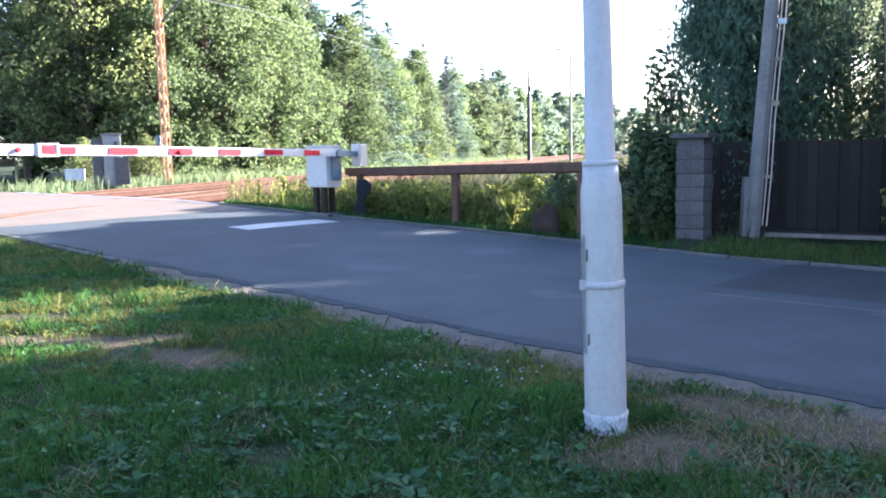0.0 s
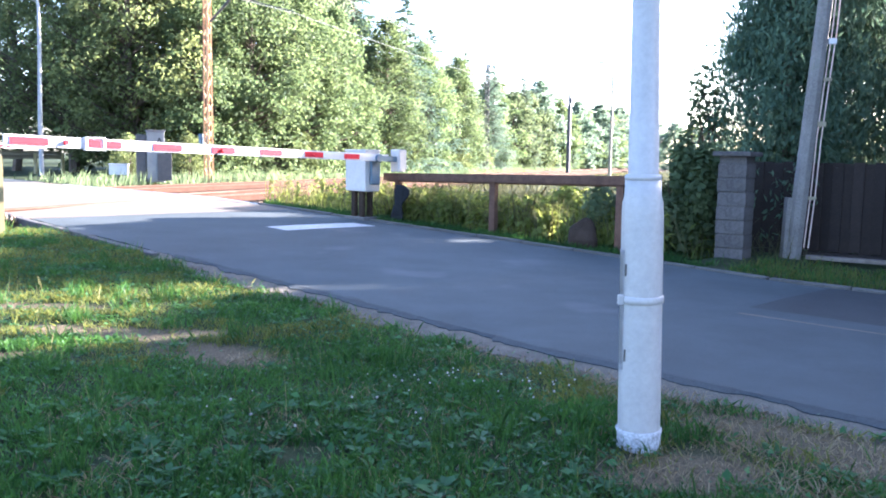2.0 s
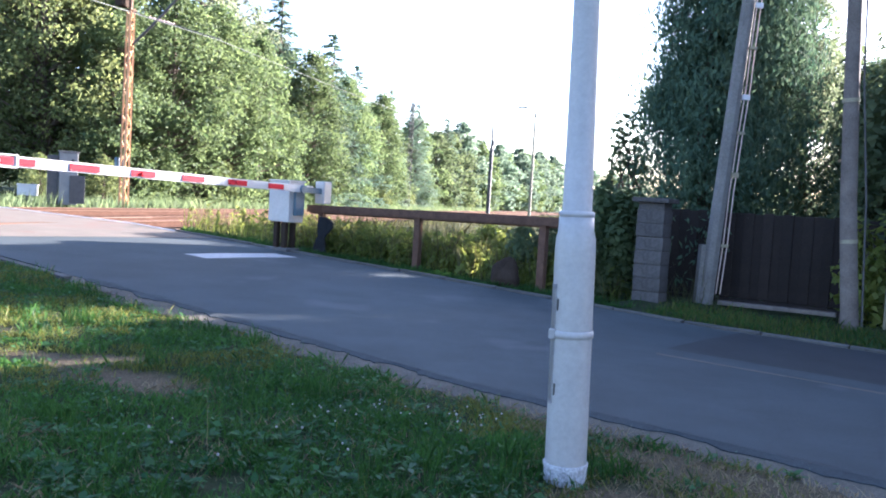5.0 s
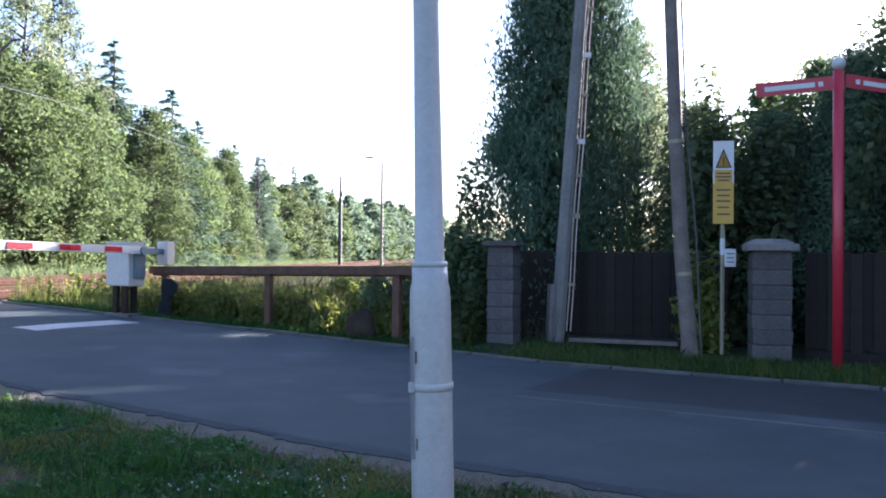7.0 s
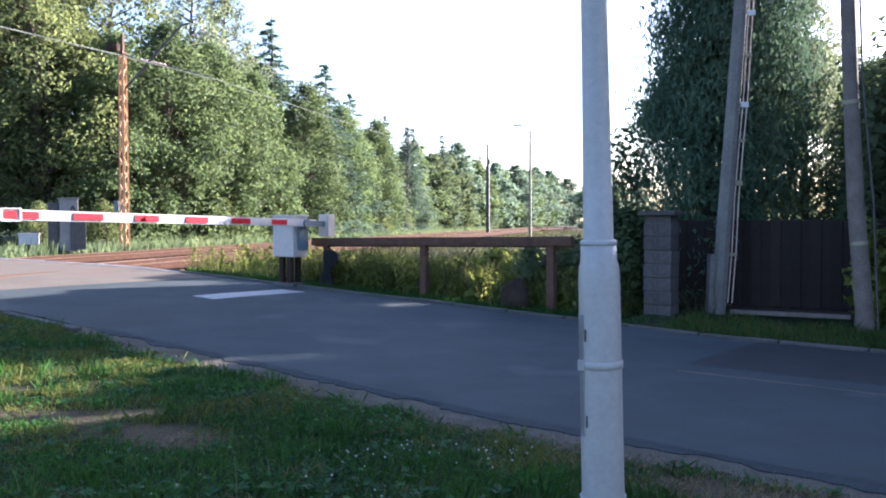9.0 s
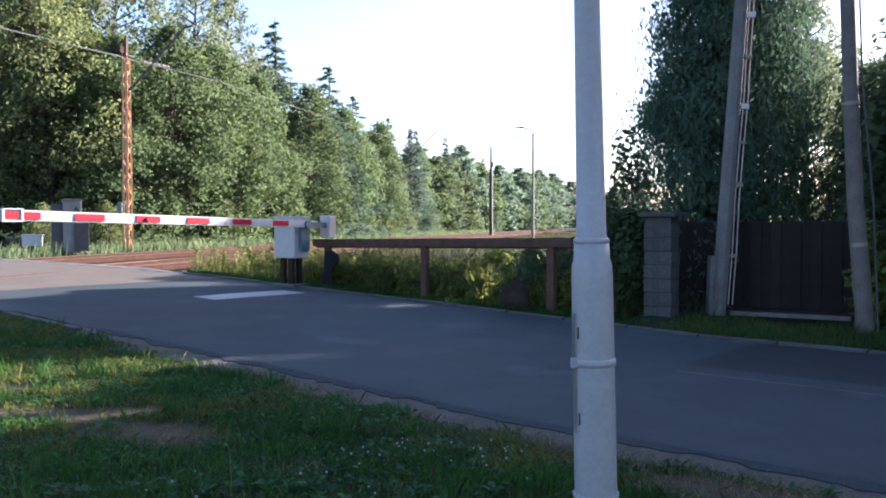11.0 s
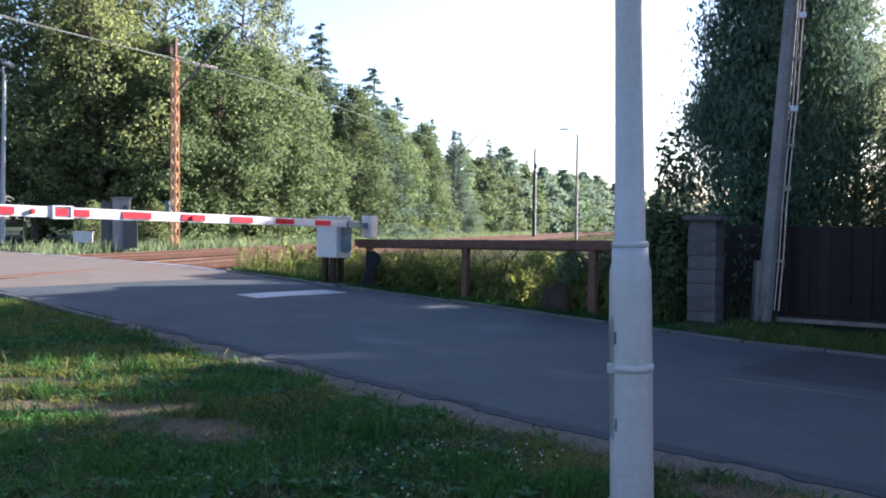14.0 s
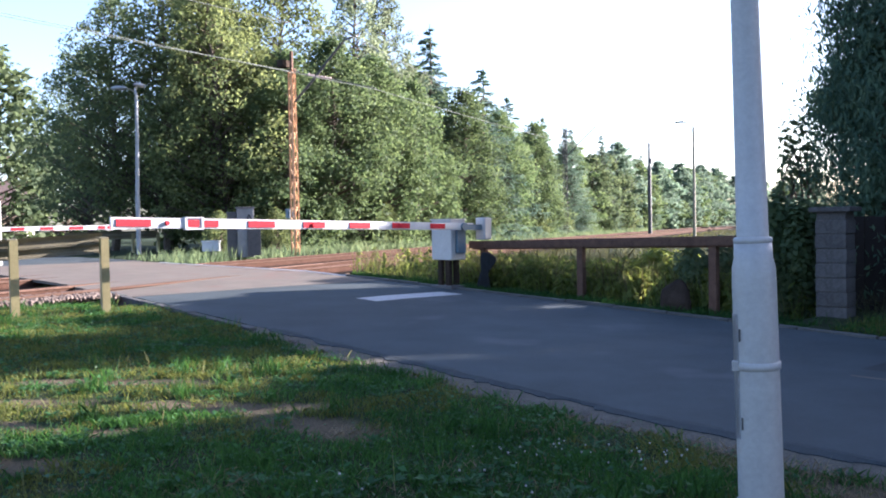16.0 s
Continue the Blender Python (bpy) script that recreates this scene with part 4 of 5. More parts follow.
def build_signs():
    ob = thing("warning_sign", pose(6.49, 11.21, 0.0, 0, 0, -20), "yellow warning boards stacked on a thin grey post", "warning sign")
    bm = made()
    tube(bm, [(0, 0.03, -0.2), (0, 0.03, 3.0)], 0.032, 12)
    part("post", bm, M_GALV, ob)
    bm = made()
    box(bm, (0.0, -0.01, 2.78), (0.29, 0.014, 0.62), bevel=0.004)
    top = part("upper_board", bm, M_WHITE, ob, "pale board with a warning triangle")
    bm = made()
    vs = [bm.verts.new(p) for p in ((-0.115, -0.021, 2.70), (0.115, -0.021, 2.70), (0.0, -0.021, 2.98))]
    bm.faces.new(vs)
    bmesh.ops.solidify(bm, geom=bm.faces[:], thickness=0.003)
    part("triangle_border", bm, M_BLACK, top, "black triangle edge")
    bm = made()
    vs = [bm.verts.new(p) for p in ((-0.092, -0.0262, 2.713), (0.092, -0.0262, 2.713), (0.0, -0.0262, 2.94))]
    bm.faces.new(vs)
    bmesh.ops.solidify(bm, geom=bm.faces[:], thickness=0.003)
    part("triangle_face", bm, M_SIGNYEL, top, "yellow triangle face")
    bm = made()
    box(bm, (0, -0.03, 2.80), (0.016, 0.004, 0.09))
    box(bm, (0, -0.03, 2.738), (0.016, 0.004, 0.018))
    part("exclamation_bar", bm, M_BLACK, top)
    bm = made()
    box(bm, (0, -0.02, 2.57), (0.25, 0.006, 0.2), bevel=0.002)
    part("text_panel", bm, M_SIGNYEL, top, "yellow panel with unreadable lines")
    bm = made()
    box(bm, (0.0, -0.01, 2.18), (0.29, 0.014, 0.58), bevel=0.004)
    low = part("lower_board", bm, M_SIGNYEL, ob, "yellow board with unreadable lines")
    for z, w, parent in ((2.62, 0.19, top), (2.57, 0.21, top), (2.52, 0.16, top), (2.38, 0.2, low), (2.30, 0.18, low), (2.22, 0.2, low), (2.13, 0.16, low), (2.03, 0.18, low)):
        bm = made()
        box(bm, (0, -0.0245 if parent is top else -0.0185, z), (w, 0.003, 0.022))
        part("text_bar", bm, M_BLACK, parent)
    bm = made()
    box(bm, (0.10, -0.015, 1.40), (0.16, 0.03, 0.26), bevel=0.006)
    plate = part("small_plate", bm, M_WHITE, ob, "small white notice plate")
    for z in (1.46, 1.40, 1.34):
        bm = made()
        box(bm, (0.10, -0.0325, z), (0.1, 0.003, 0.014))
        part("text_bar", bm, M_BLACK, plate)
    bm = made()
    tube(bm, [(0, 0.03, 1.44), (0, 0.03, 1.68)], 0.037, 12)
    part("white_sleeve", bm, M_WHITE, ob)
    # street name sign: writing as plain bars
    ob = thing("street_name_sign", pose(7.10, 9.49, 0.0), "red street name sign post with two red boards", "street sign")
    bm = made()
    tube(bm, [(0.0, 0, -0.2), (-0.01, 0, 3.78)], 0.066, 18)
    part("post", bm, M_SIGNRED, ob, "round red post", smooth=True)
    bm = made()
    bmesh.ops.create_uvsphere(bm, u_segments=16, v_segments=10, radius=0.085, matrix=Matrix.Translation((-0.01, 0, 3.87)))
    part("finial", bm, M_GREYBOX, ob, "pale round cap", smooth=True)
    for x0, x1, z0, z1, y1 in ((-0.09, -1.16, 3.62, 3.47, 0.0), (0.09, 1.16, 3.66, 3.60, 0.1)):
        bm = made()
        a, b = Vector((x0, 0, z0)), Vector((x1, y1, z1))
        bar(bm, a, b, 0.02, 0.17)
        board = part("name_board", bm, M_SIGNRED, ob, "red name board")
        way = (b - a)
        for t0, t1 in ((0.14, 0.2), (0.25, 0.9)):
            bm = made()
            bar(bm, a + way * t0 + Vector((0, -0.013, 0)), a + way * t1 + Vector((0, -0.013, 0)), 0.004, 0.06)
            part("text_bar", bm, M_WHITE, board, "white lettering bar")


build_signs()


def pillar(name, m, wide, high, label, cap=False):
    """A pillar of rough blocks with recessed joints."""
    ob = thing(name, m, label, "gate pillar", "fence pillars")
    bm = made()
    box(bm, (0, 0, high / 2 - 0.1), (wide - 0.03, wide - 0.03, high + 0.2))
    part("core", bm, M_PILLAR, ob)
    bm = made()
    box(bm, (0, 0, 0), (wide, wide, 0.196), bevel=0.012)
    me = finish("block", bm, M_PILLAR)
    for i in range(int(high / 0.206)):
        part("block", me, None, ob, m=Matrix.Translation((0.006 * math.sin(i * 2.1), 0.005 * math.cos(i * 3), 0.1 + i * 0.206)) @ Matrix.Rotation(0.012 * math.sin(i * 1.7), 4, "Z"))
    if cap:
        bm = made()
        box(bm, (0, 0, high + 0.03), (wide + 0.16, wide + 0.16, 0.10), bevel=0.02)
        tube(bm, [(0, 0, high + 0.08), (0, 0, high + 0.15)], [wide * 0.68, wide * 0.4], 4)
        part("cap", bm, M_CONCRETE, ob, "overhanging concrete cap")


pillar("fence_pillar", Matrix.Translation((3.65, 12.75, 0.0)) @ Matrix.Rotation(ROAD_TURN + 0.15, 4, "Z"), 0.42, 1.55, "grey block pillar overgrown at the hedge end")
bm = made()
box(bm, (0, 0, 0), (0.56, 0.56, 0.07), bevel=0.015)
part("cap", bm, M_PILLAR, bpy.data.objects["fence_pillar"], "thin dark cap slab", m=Matrix.Translation((0, 0, 1.585)))
pillar("gate_pillar", Matrix.Translation((6.95, 10.75, 0.0)) @ Matrix.Rotation(ROAD_TURN + 0.3, 4, "Z"), 0.52, 1.52, "grey block gate pillar with a flat cap", True)


def build_fence():
    """Near-black boards between the pillars and on to the side, standing for tree shade."""
    for a, b, label in (((4.0, 13.55), (6.9, 11.75), "near-black boards standing in for the deep shade behind the poles"), ((7.3, 10.5), (11.3, 6.9), "dark boards beyond the gate pillar, shade put into their colour")):
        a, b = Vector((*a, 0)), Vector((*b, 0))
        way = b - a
        ob = thing("shade_fence", Matrix.Translation(a + Vector((0.22, 0.25, 0))) @ Matrix.Rotation(math.atan2(way.y, way.x), 4, "Z"), label, "fence", "board fences")
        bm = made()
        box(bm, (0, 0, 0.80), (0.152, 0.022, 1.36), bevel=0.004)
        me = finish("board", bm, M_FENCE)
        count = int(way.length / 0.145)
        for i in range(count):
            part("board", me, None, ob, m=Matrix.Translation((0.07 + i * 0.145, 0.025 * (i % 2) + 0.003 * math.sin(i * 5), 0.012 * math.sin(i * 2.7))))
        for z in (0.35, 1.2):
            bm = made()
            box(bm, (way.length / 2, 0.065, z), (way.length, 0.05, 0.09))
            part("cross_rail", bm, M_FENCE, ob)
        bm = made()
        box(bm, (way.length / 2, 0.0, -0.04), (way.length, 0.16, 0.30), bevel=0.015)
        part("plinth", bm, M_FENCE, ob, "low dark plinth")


build_fence()


def build_house():
    ob = thing("house", pose(-51, 65, 0.4, 0, 0, 30), "pale plastered house far behind the trees", "house")
    bm = made()
    box(bm, (0, 0, 1.7), (9, 7, 3.6), bevel=0.02)
    part("wall", bm, M_PLASTER, ob)
    bm = made()
    v = [bm.verts.new(p) for p in ((-5, -4, 3.4), (5, -4, 3.4), (5, 4, 3.4), (-5, 4, 3.4), (-5, 0, 5.6), (5, 0, 5.6))]
    for f in ((0, 1, 5, 4), (3, 4, 5, 2), (0, 4, 3), (1, 2, 5), (0, 3, 2, 1)):
        bm.faces.new([v[i] for i in f])
    part("roof", bm, M_ROOF, ob)
    for x in (-2.4, 0.4, 2.8):
        bm = made()
        box(bm, (x, -3.5, 2.0), (1.1, 0.08, 1.2), bevel=0.01)
        w = part("window", bm, M_WHITE, ob)
        bm = made()
        box(bm, (x, -3.55, 2.0), (0.92, 0.02, 1.02))
        part("pane", bm, M_GLASS, w)


build_house()

# overhead wires
HEAD = MAST_AT
wire("overhead_wire", [(at_belt(-45, -22.3, 7.1), HEAD @ Vector((0, -0.05, 7.85)), 0.35)], 0.011, "dull overhead wire to the lattice mast")
wire("overhead_wire", [(at_belt(-45, -20.3, 8.6), HEAD @ Vector((0, -3.45, 8.85)), 0.9), (HEAD @ Vector((0, -3.45, 8.85)), (1.65, 76.5, 10.0), 0.9)], 0.011, "dull overhead wire along the railway")
wire("overhead_wire", [(at_belt(-45, -20.3, 6.4), HEAD @ Vector((0, -4.4, 6.65)), 0.1), (HEAD @ Vector((0, -4.4, 6.65)), (2.1, 76.5, 7.8), 0.1)], 0.010, "dull contact wire along the railway")

# ---- trees ----


def limb_mesh(bm, rng, base, tip, r0, r1, bends=4, wobble=0.12):
    base, tip = Vector(base), Vector(tip)
    pts = []
    for i in range(bends + 1):
        t = i / bends
        p = base.lerp(tip, t)
        if 0 < i < bends:
            p += Vector((rng.uniform(-1, 1), rng.uniform(-1, 1), 0)) * wobble * (tip - base).length * 0.3
        pts.append(p)
    tube(bm, pts, [r0 + (r1 - r0) * i / bends for i in range(bends + 1)], 6 if r0 > 0.1 else 4, False)
    return pts


def broadleaf(seed, h, spread, count, leaf, low=0.12, airy=1.0, droop=0.0):
    """Trunk, limbs and a crown of leaf clumps with gaps; returns the two meshes."""
    rng, nrng = random.Random(seed), np.random.default_rng(seed)
    bm = made()
    spine = limb_mesh(bm, rng, (0, 0, -0.2), (rng.uniform(-0.4, 0.4), rng.uniform(-0.4, 0.4), h * 0.93), 0.016 * h + 0.04, 0.02, 8, 0.05)
    centres, sizes = [], []
    clumps = int(95 * airy)
    for i in range(clumps):
        t = (i + rng.random()) / clumps
        z = h * (low + (1.0 - low) * t)
        shape = math.sin(math.pi * min(1, 0.14 + 0.86 * t) ** 0.8) ** 0.75
        ang, rad = i * 2.4 + rng.uniform(-0.5, 0.5), spread * shape * math.sqrt(rng.uniform(0.15, 1.35))
        k = min(len(spine) - 2, int(t * (len(spine) - 1)))
        root = spine[k].lerp(spine[k + 1], 0.3)
        c = Vector((root.x + math.cos(ang) * rad, root.y + math.sin(ang) * rad, z))
        start = Vector((root.x, root.y, max(h * 0.1, z - rad * 0.55)))
        if rad > 0.3:
            limb_mesh(bm, rng, start, c, 0.02 + 0.006 * h * (1 - t), 0.008, 2, 0.3)
        centres.append(c)
        sizes.append(spread * (rng.uniform(0.09, 0.25) if droop > 0.5 else rng.uniform(0.12, 0.34)) * (0.55 + 0.45 * shape))
    total = sum(r ** 1.6 for r in sizes)
    pos, nor = [], []
    for c, r in zip(centres, sizes):
        per = max(14, int(count * r ** 1.6 / total))
        v = nrng.normal(size=(per, 3))
        v /= np.linalg.norm(v, axis=1, keepdims=True)
        d = 0.95 * nrng.random((per, 1)) ** 0.5 + np.abs(nrng.normal(0, 0.28, (per, 1)))
        p = v * d * r * np.array((rng.uniform(0.8, 1.7), rng.uniform(0.8, 1.7), rng.uniform(0.45, 0.95)))
        p[:, 2] -= droop * r * (np.abs(v[:, 0]) + np.abs(v[:, 1])) * nrng.random(per)
        pos.append(p + np.array(c))
        nor.append(v * 0.4 + np.array((0, 0, 0.4)) + nrng.normal(size=(per, 3)) * 0.7)
    pos, nor = np.concatenate(pos), np.concatenate(nor)
    return finish("trunk", bm, M_BARK), (pos, nor, leaf, nrng)


def spruce(seed, h, spread, mat, whorls=17, per=70):
    """A conifer: open whorls of long boughs that sink and lift at the tip, each hung with short drooping twigs."""
    rng, nrng = random.Random(seed), np.random.default_rng(seed)
    bm = made()
    limb_mesh(bm, rng, (0, 0, -0.2), (0.12, 0.05, h), 0.012 * h + 0.03, 0.012, 6, 0.015)
    pos, nor, along = [], [], []
    for w in range(whorls):
        t0 = (w + rng.uniform(-0.2, 0.2)) / whorls
        for j in range(8 if t0 < 0.8 else 6):
            t = min(0.985, max(0.03, t0 + rng.uniform(-0.022, 0.022)))
            z = h * (0.05 + 0.95 * t)
            L = (spread * (1 - t) ** 0.8 + 0.06) * rng.uniform(0.5, 1.25)
            ang = j * 0.8 + w * 1.1 + rng.uniform(-0.35, 0.35)
            out = np.array((math.cos(ang), math.sin(ang), 0.0))
            m = max(14, int(per * (0.25 + 0.75 * L / spread)))
            tt = nrng.uniform(0.06, 1, m) ** 0.8
            sink = -0.34 * L * tt ** 1.2 + 0.17 * L * tt ** 3.5
            side = nrng.normal(0, 0.04 + 0.15 * L, m) * (1.1 - 0.7 * tt)
            hang = np.abs(nrng.normal(0, 0.03 + 0.10 * L, m))
            across = np.array((-math.sin(ang), math.cos(ang), 0.0))
            x = out * (tt * L)[:, None] + across * side[:, None] + np.array((0, 0, 1.0)) * (z + sink - hang)[:, None]
            pos.append(x)
            nor.append(np.tile(out * 0.25 + np.array((0, 0, 0.9)), (m, 1)) + nrng.normal(size=x.shape) * 0.55)
            along.append(out * 0.8 + across * np.sign(side)[:, None] * 0.5 - np.array((0, 0, 1.0)) * (0.25 + 2.2 * hang)[:, None] + nrng.normal(size=x.shape) * 0.3)
            if L > 0.5:
                tube(bm, [(0, 0, z), tuple(out * L * 0.5 + np.array((0, 0, z - 0.15 * L))), tuple(out * L * 0.93 + np.array((0, 0, z - 0.19 * L)))], [0.03, 0.02, 0.008], 4)
    return finish("trunk", bm, M_BARK), (np.concatenate(pos), np.concatenate(nor), np.concatenate(along), nrng, mat)


TREES = {}


def tree_kind(key):
    if key in TREES:
        return TREES[key]
    if key in ("spruce_a", "spruce_b", "larch"):
        seed, sp, mt = {"spruce_a": (11, 3.0, L_SPRUCE), "spruce_b": (12, 2.5, L_SPRUCE), "larch": (13, 2.5, L_HAZE)}[key]
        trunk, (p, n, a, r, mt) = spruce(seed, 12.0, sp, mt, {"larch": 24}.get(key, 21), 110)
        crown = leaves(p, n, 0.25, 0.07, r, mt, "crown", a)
    else:
        seed, sp, cnt, leaf, mt, low, airy, droop = {
            "lime_a": (1, 3.4, 15000, 0.14, L_LIME, 0.10, 1.5, 0.8), "lime_b": (2, 3.0, 14000, 0.14, L_LIME, 0.10, 1.5, 1.0),
            "green_a": (3, 2.9, 20000, 0.17, L_GREEN, 0.03, 1.7, 0.3), "green_b": (4, 2.6, 19000, 0.17, L_GREEN, 0.03, 1.6, 0.4),
            "deep_a": (5, 3.3, 13500, 0.135, L_DEEP, 0.20, 1.4, 0.6), "birch": (6, 2.2, 14000, 0.12, L_BIRCH, 0.12, 1.6, 1.4),
            "far_green": (14, 2.9, 5200, 0.35, L_GREEN, 0.03, 0.9, 0.2), "far_deep": (15, 3.2, 5200, 0.35, L_DEEP, 0.04, 0.9, 0.2), "far_haze": (16, 2.6, 5200, 0.35, L_HAZE, 0.02, 0.9, 0.2),
            # bare-stemmed kind, made only for the unseen trees that shade the road
            "shade_tree": (17, 2.8, 9000, 0.26, L_DEEP, 0.72, 0.9, 0.2),
            "bush": (7, 4.2, 3600, 0.45, L_GREEN, 0.0, 0.6, 0.2), "bush_b": (8, 4.0, 3600, 0.45, L_LIME, 0.0, 1.0, 0.2)}[key]
        trunk, (p, n, lf, r) = broadleaf(seed, 12.0, sp, cnt, leaf, low, airy, droop)
        crown = leaves(p, n, lf * 1.25, lf * 0.8, r, mt, "crown")
    TREES[key] = (trunk, crown)
    return TREES[key]


NAMES = {"spruce_a": ("spruce_tree", "blue-green spruce with drooping boughs"), "spruce_b": ("spruce_tree", "slim blue-green spruce beside the railway"), "larch": ("larch_tree", "feathery green larch beside the railway, leaves paled for haze"),
         "lime_a": ("broadleaf_tree", "tall yellow-green broadleaf tree with airy crown"), "lime_b": ("broadleaf_tree", "yellow-green drooping broadleaf tree"),
         "green_a": ("broadleaf_tree", "dense fresh green tree leafy to the ground"), "green_b": ("broadleaf_tree", "dense green tree beside the railway"),
         "far_green": ("broadleaf_tree", "green broadleaf tree far along the railway"), "far_deep": ("broadleaf_tree", "dark green tree, in the back row and among unseen shade casters"), "far_haze": ("broadleaf_tree", "green tree far along the railway, haze put into its leaf colour"),
         "deep_a": ("broadleaf_tree", "dark green broad-crowned tree"), "birch": ("birch_tree", "thin grey-green birch with hanging twigs"),
         "shade_tree": ("broadleaf_tree", "small bare-stemmed tree, unseen, added to shade the road"),
         "bush": ("bush", "rounded green bush beside the railway"), "bush_b": ("bush", "yellow-green bush beside the railway")}


def plant(key, x, y, h, wide=1.0, turn=0.0, z=None):
    trunk, crown = tree_kind(key)
    name, label = NAMES[key]
    ob = thing(name, Matrix.Translation((x, y, (height(x, y) if z is None else z) - 0.1)) @ Matrix.Rotation(turn, 4, "Z") @ Matrix.Diagonal((wide * h / 12, wide * h / 12, h / 12, 1)), label, "tree" if name != "bush" else "bush", "trees along the railway" if name != "bush" else "bushes along the railway")
    part("trunk", trunk, None, ob)
    part("crown", crown, None, ob)
    return ob


def beside_track(key, k, q, h, wide=1.0):
    p = D * k + Q * q
    clear, off = (-21.5 if key.startswith("bush") else -22.5), p.dot(RAIL_Q)
    if clear < off < -9.0:
        far = min(2.6, clear / off)
        p, h = p * far, 1.1 + (h - 1.1) * far
    plant(key, p.x, p.y, h, wide, turn=k * 1.7)


# front row beyond the masts, from the street to the far end of the cutting
for key, k, q, h, wide in (("lime_b", 31.0, -31.5, 14.0, 1.0), ("lime_a", 33.5, -34.5, 15.5, 1.0), ("green_b", 32.5, -28.4, 10.0, 1.0), ("green_a", 36.0, -28.4, 11.2, 1.15), ("green_a", 40.2, -28.6, 11.0, 1.1),
                           ("lime_b", 37.0, -33.5, 17.0, 0.9), ("birch", 43.0, -32.0, 17.5, 0.9), ("green_b", 44.0, -28.2, 10.0, 1.15), ("spruce_a", 50.9, -31.5, 15.3, 1.2), ("green_b", 49.5, -28.4, 10.2, 1.2),
                           ("birch", 46.5, -32.0, 17.0, 0.85), ("spruce_b", 55.8, -30.0, 13.0, 1.5), ("green_a", 54.5, -28.0, 9.4, 1.1), ("spruce_b", 60, -30.0, 11.4, 1.35), ("green_b", 60.5, -28.2, 9.0, 1.1),
                           ("larch", 65.5, -29.5, 10.2, 1.2), ("larch", 70.5, -29, 9.6, 1.2), ("spruce_b", 74, -31, 10.2, 1.1), ("larch", 77.5, -28.8, 9.6, 1.2), ("far_haze", 83, -29, 9.2, 1.2),
                           ("larch", 89, -28.6, 8.4, 1.3), ("far_haze", 96, -29, 8.0, 1.4), ("far_haze", 104, -28.6, 8.2, 1.4), ("far_haze", 113, -29, 8.0, 1.5), ("far_haze", 124, -28.6, 8.0, 1.6), ("far_haze", 136, -29, 8.0, 1.6),
                           ("far_haze", 150, -28, 8, 1.8), ("far_haze", 166, -27, 8, 1.8)):
    beside_track(key, k, q, h, wide)
# second row, to close the gaps
rng = random.Random(21)
for i in range(22):
    k = 36 + i * 5.6 + rng.uniform(-1, 1)
    beside_track(rng.choice(("far_deep", "far_green") if i < 12 else ("far_haze", "far_green")), k, -35 - rng.uniform(0, 3), (12.5 if i < 5 else 9.5) + rng.uniform(-1, 1), 1.2)
# low bushes under the front row
for i in range(26):
    k = 14 + i * 4.1 + rng.uniform(-1, 1)
    kind, q, high = rng.choice(("bush", "bush_b")), -26.9 - rng.uniform(0, 0.9), rng.uniform(1.6, 2.8) * (1 + i * 0.01)
    if k > 25:
        beside_track(kind, k, q, high, 1.1)
# across the street
for key, x, y, h, wide in (("lime_a", -22.2, 43.5, 15.0, 1.0), ("lime_b", -19.2, 42.5, 14.0, 1.0), ("deep_a", -26.0, 44.5, 14.5, 0.9), ("deep_a", -31.0, 50, 13.0, 0.95), ("far_deep", -44, 58, 15.5, 1.1), ("far_deep", -54, 58, 15, 1.2), ("far_green", -38.5, 82, 9, 1.5), ("far_green", -52, 80, 13, 1.4), ("far_green", -27, 78, 8, 1.6), ("far_deep", -60, 66, 15, 1.3)):
    plant(key, x, y, h, wide, turn=x)
# far side of the line, low; their haze is in the leaf colour
for i in range(16):
    beside_track(rng.choice(("far_haze", "far_green", "far_haze")), 118 + i * 9, -6 + i * 2.2 + rng.uniform(-3, 3) - max(0, 5 - i) * 2.5, rng.uniform(4.5, 6.5), 1.6)


# ---- the tall dark conifers and hedge behind the fence ----


def thuja(seed, h, spread, count, mat, leaf=0.2):
    """A dense column of upright sprays with a ragged outline."""
    rng, nrng = random.Random(seed), np.random.default_rng(seed)
    bm = made()
    limb_mesh(bm, rng, (0, 0, -0.2), (0.1, 0, h * 0.96), 0.16, 0.02, 6, 0.02)
    pos, nor, along = [], [], []
    boughs = 260
    for i in range(boughs):
        t = (i + rng.random()) / boughs
        z0 = h * (0.02 + 0.96 * t)
        r = spread * min(1.0, 0.75 + t) * (1 - max(0, t - 0.35) / 0.68) *rng.uniform(0.78, 1.2)
        ang = i * 2.399 + rng.uniform(-0.3, 0.3)
        m = count // boughs
        tt = nrng.uniform(0.35, 1.0, (m, 1)) ** 0.6
        way = np.array((math.cos(ang), math.sin(ang), 0.35))
        p = way * tt * r + np.array((0, 0, z0 - 0.3)) + nrng.normal(size=(m, 3)).clip(-1.8, 1.8) * np.array((0.19, 0.19, 0.24))
        pos.append(p)
        nor.append(np.tile((math.cos(ang), math.sin(ang), 0.35), (m, 1)) + nrng.normal(size=(m, 3)) * 0.5)
        along.append(np.tile((0.4 * math.cos(ang), 0.4 * math.sin(ang), 1.0), (m, 1)) + nrng.normal(size=(m, 3)) * 0.4)
    p, n, a = np.concatenate(pos), np.concatenate(nor), np.concatenate(along)
    return finish("trunk", bm, M_BARK), leaves(p, n, leaf * 1.3, leaf * 0.36, nrng, mat, "crown", a)


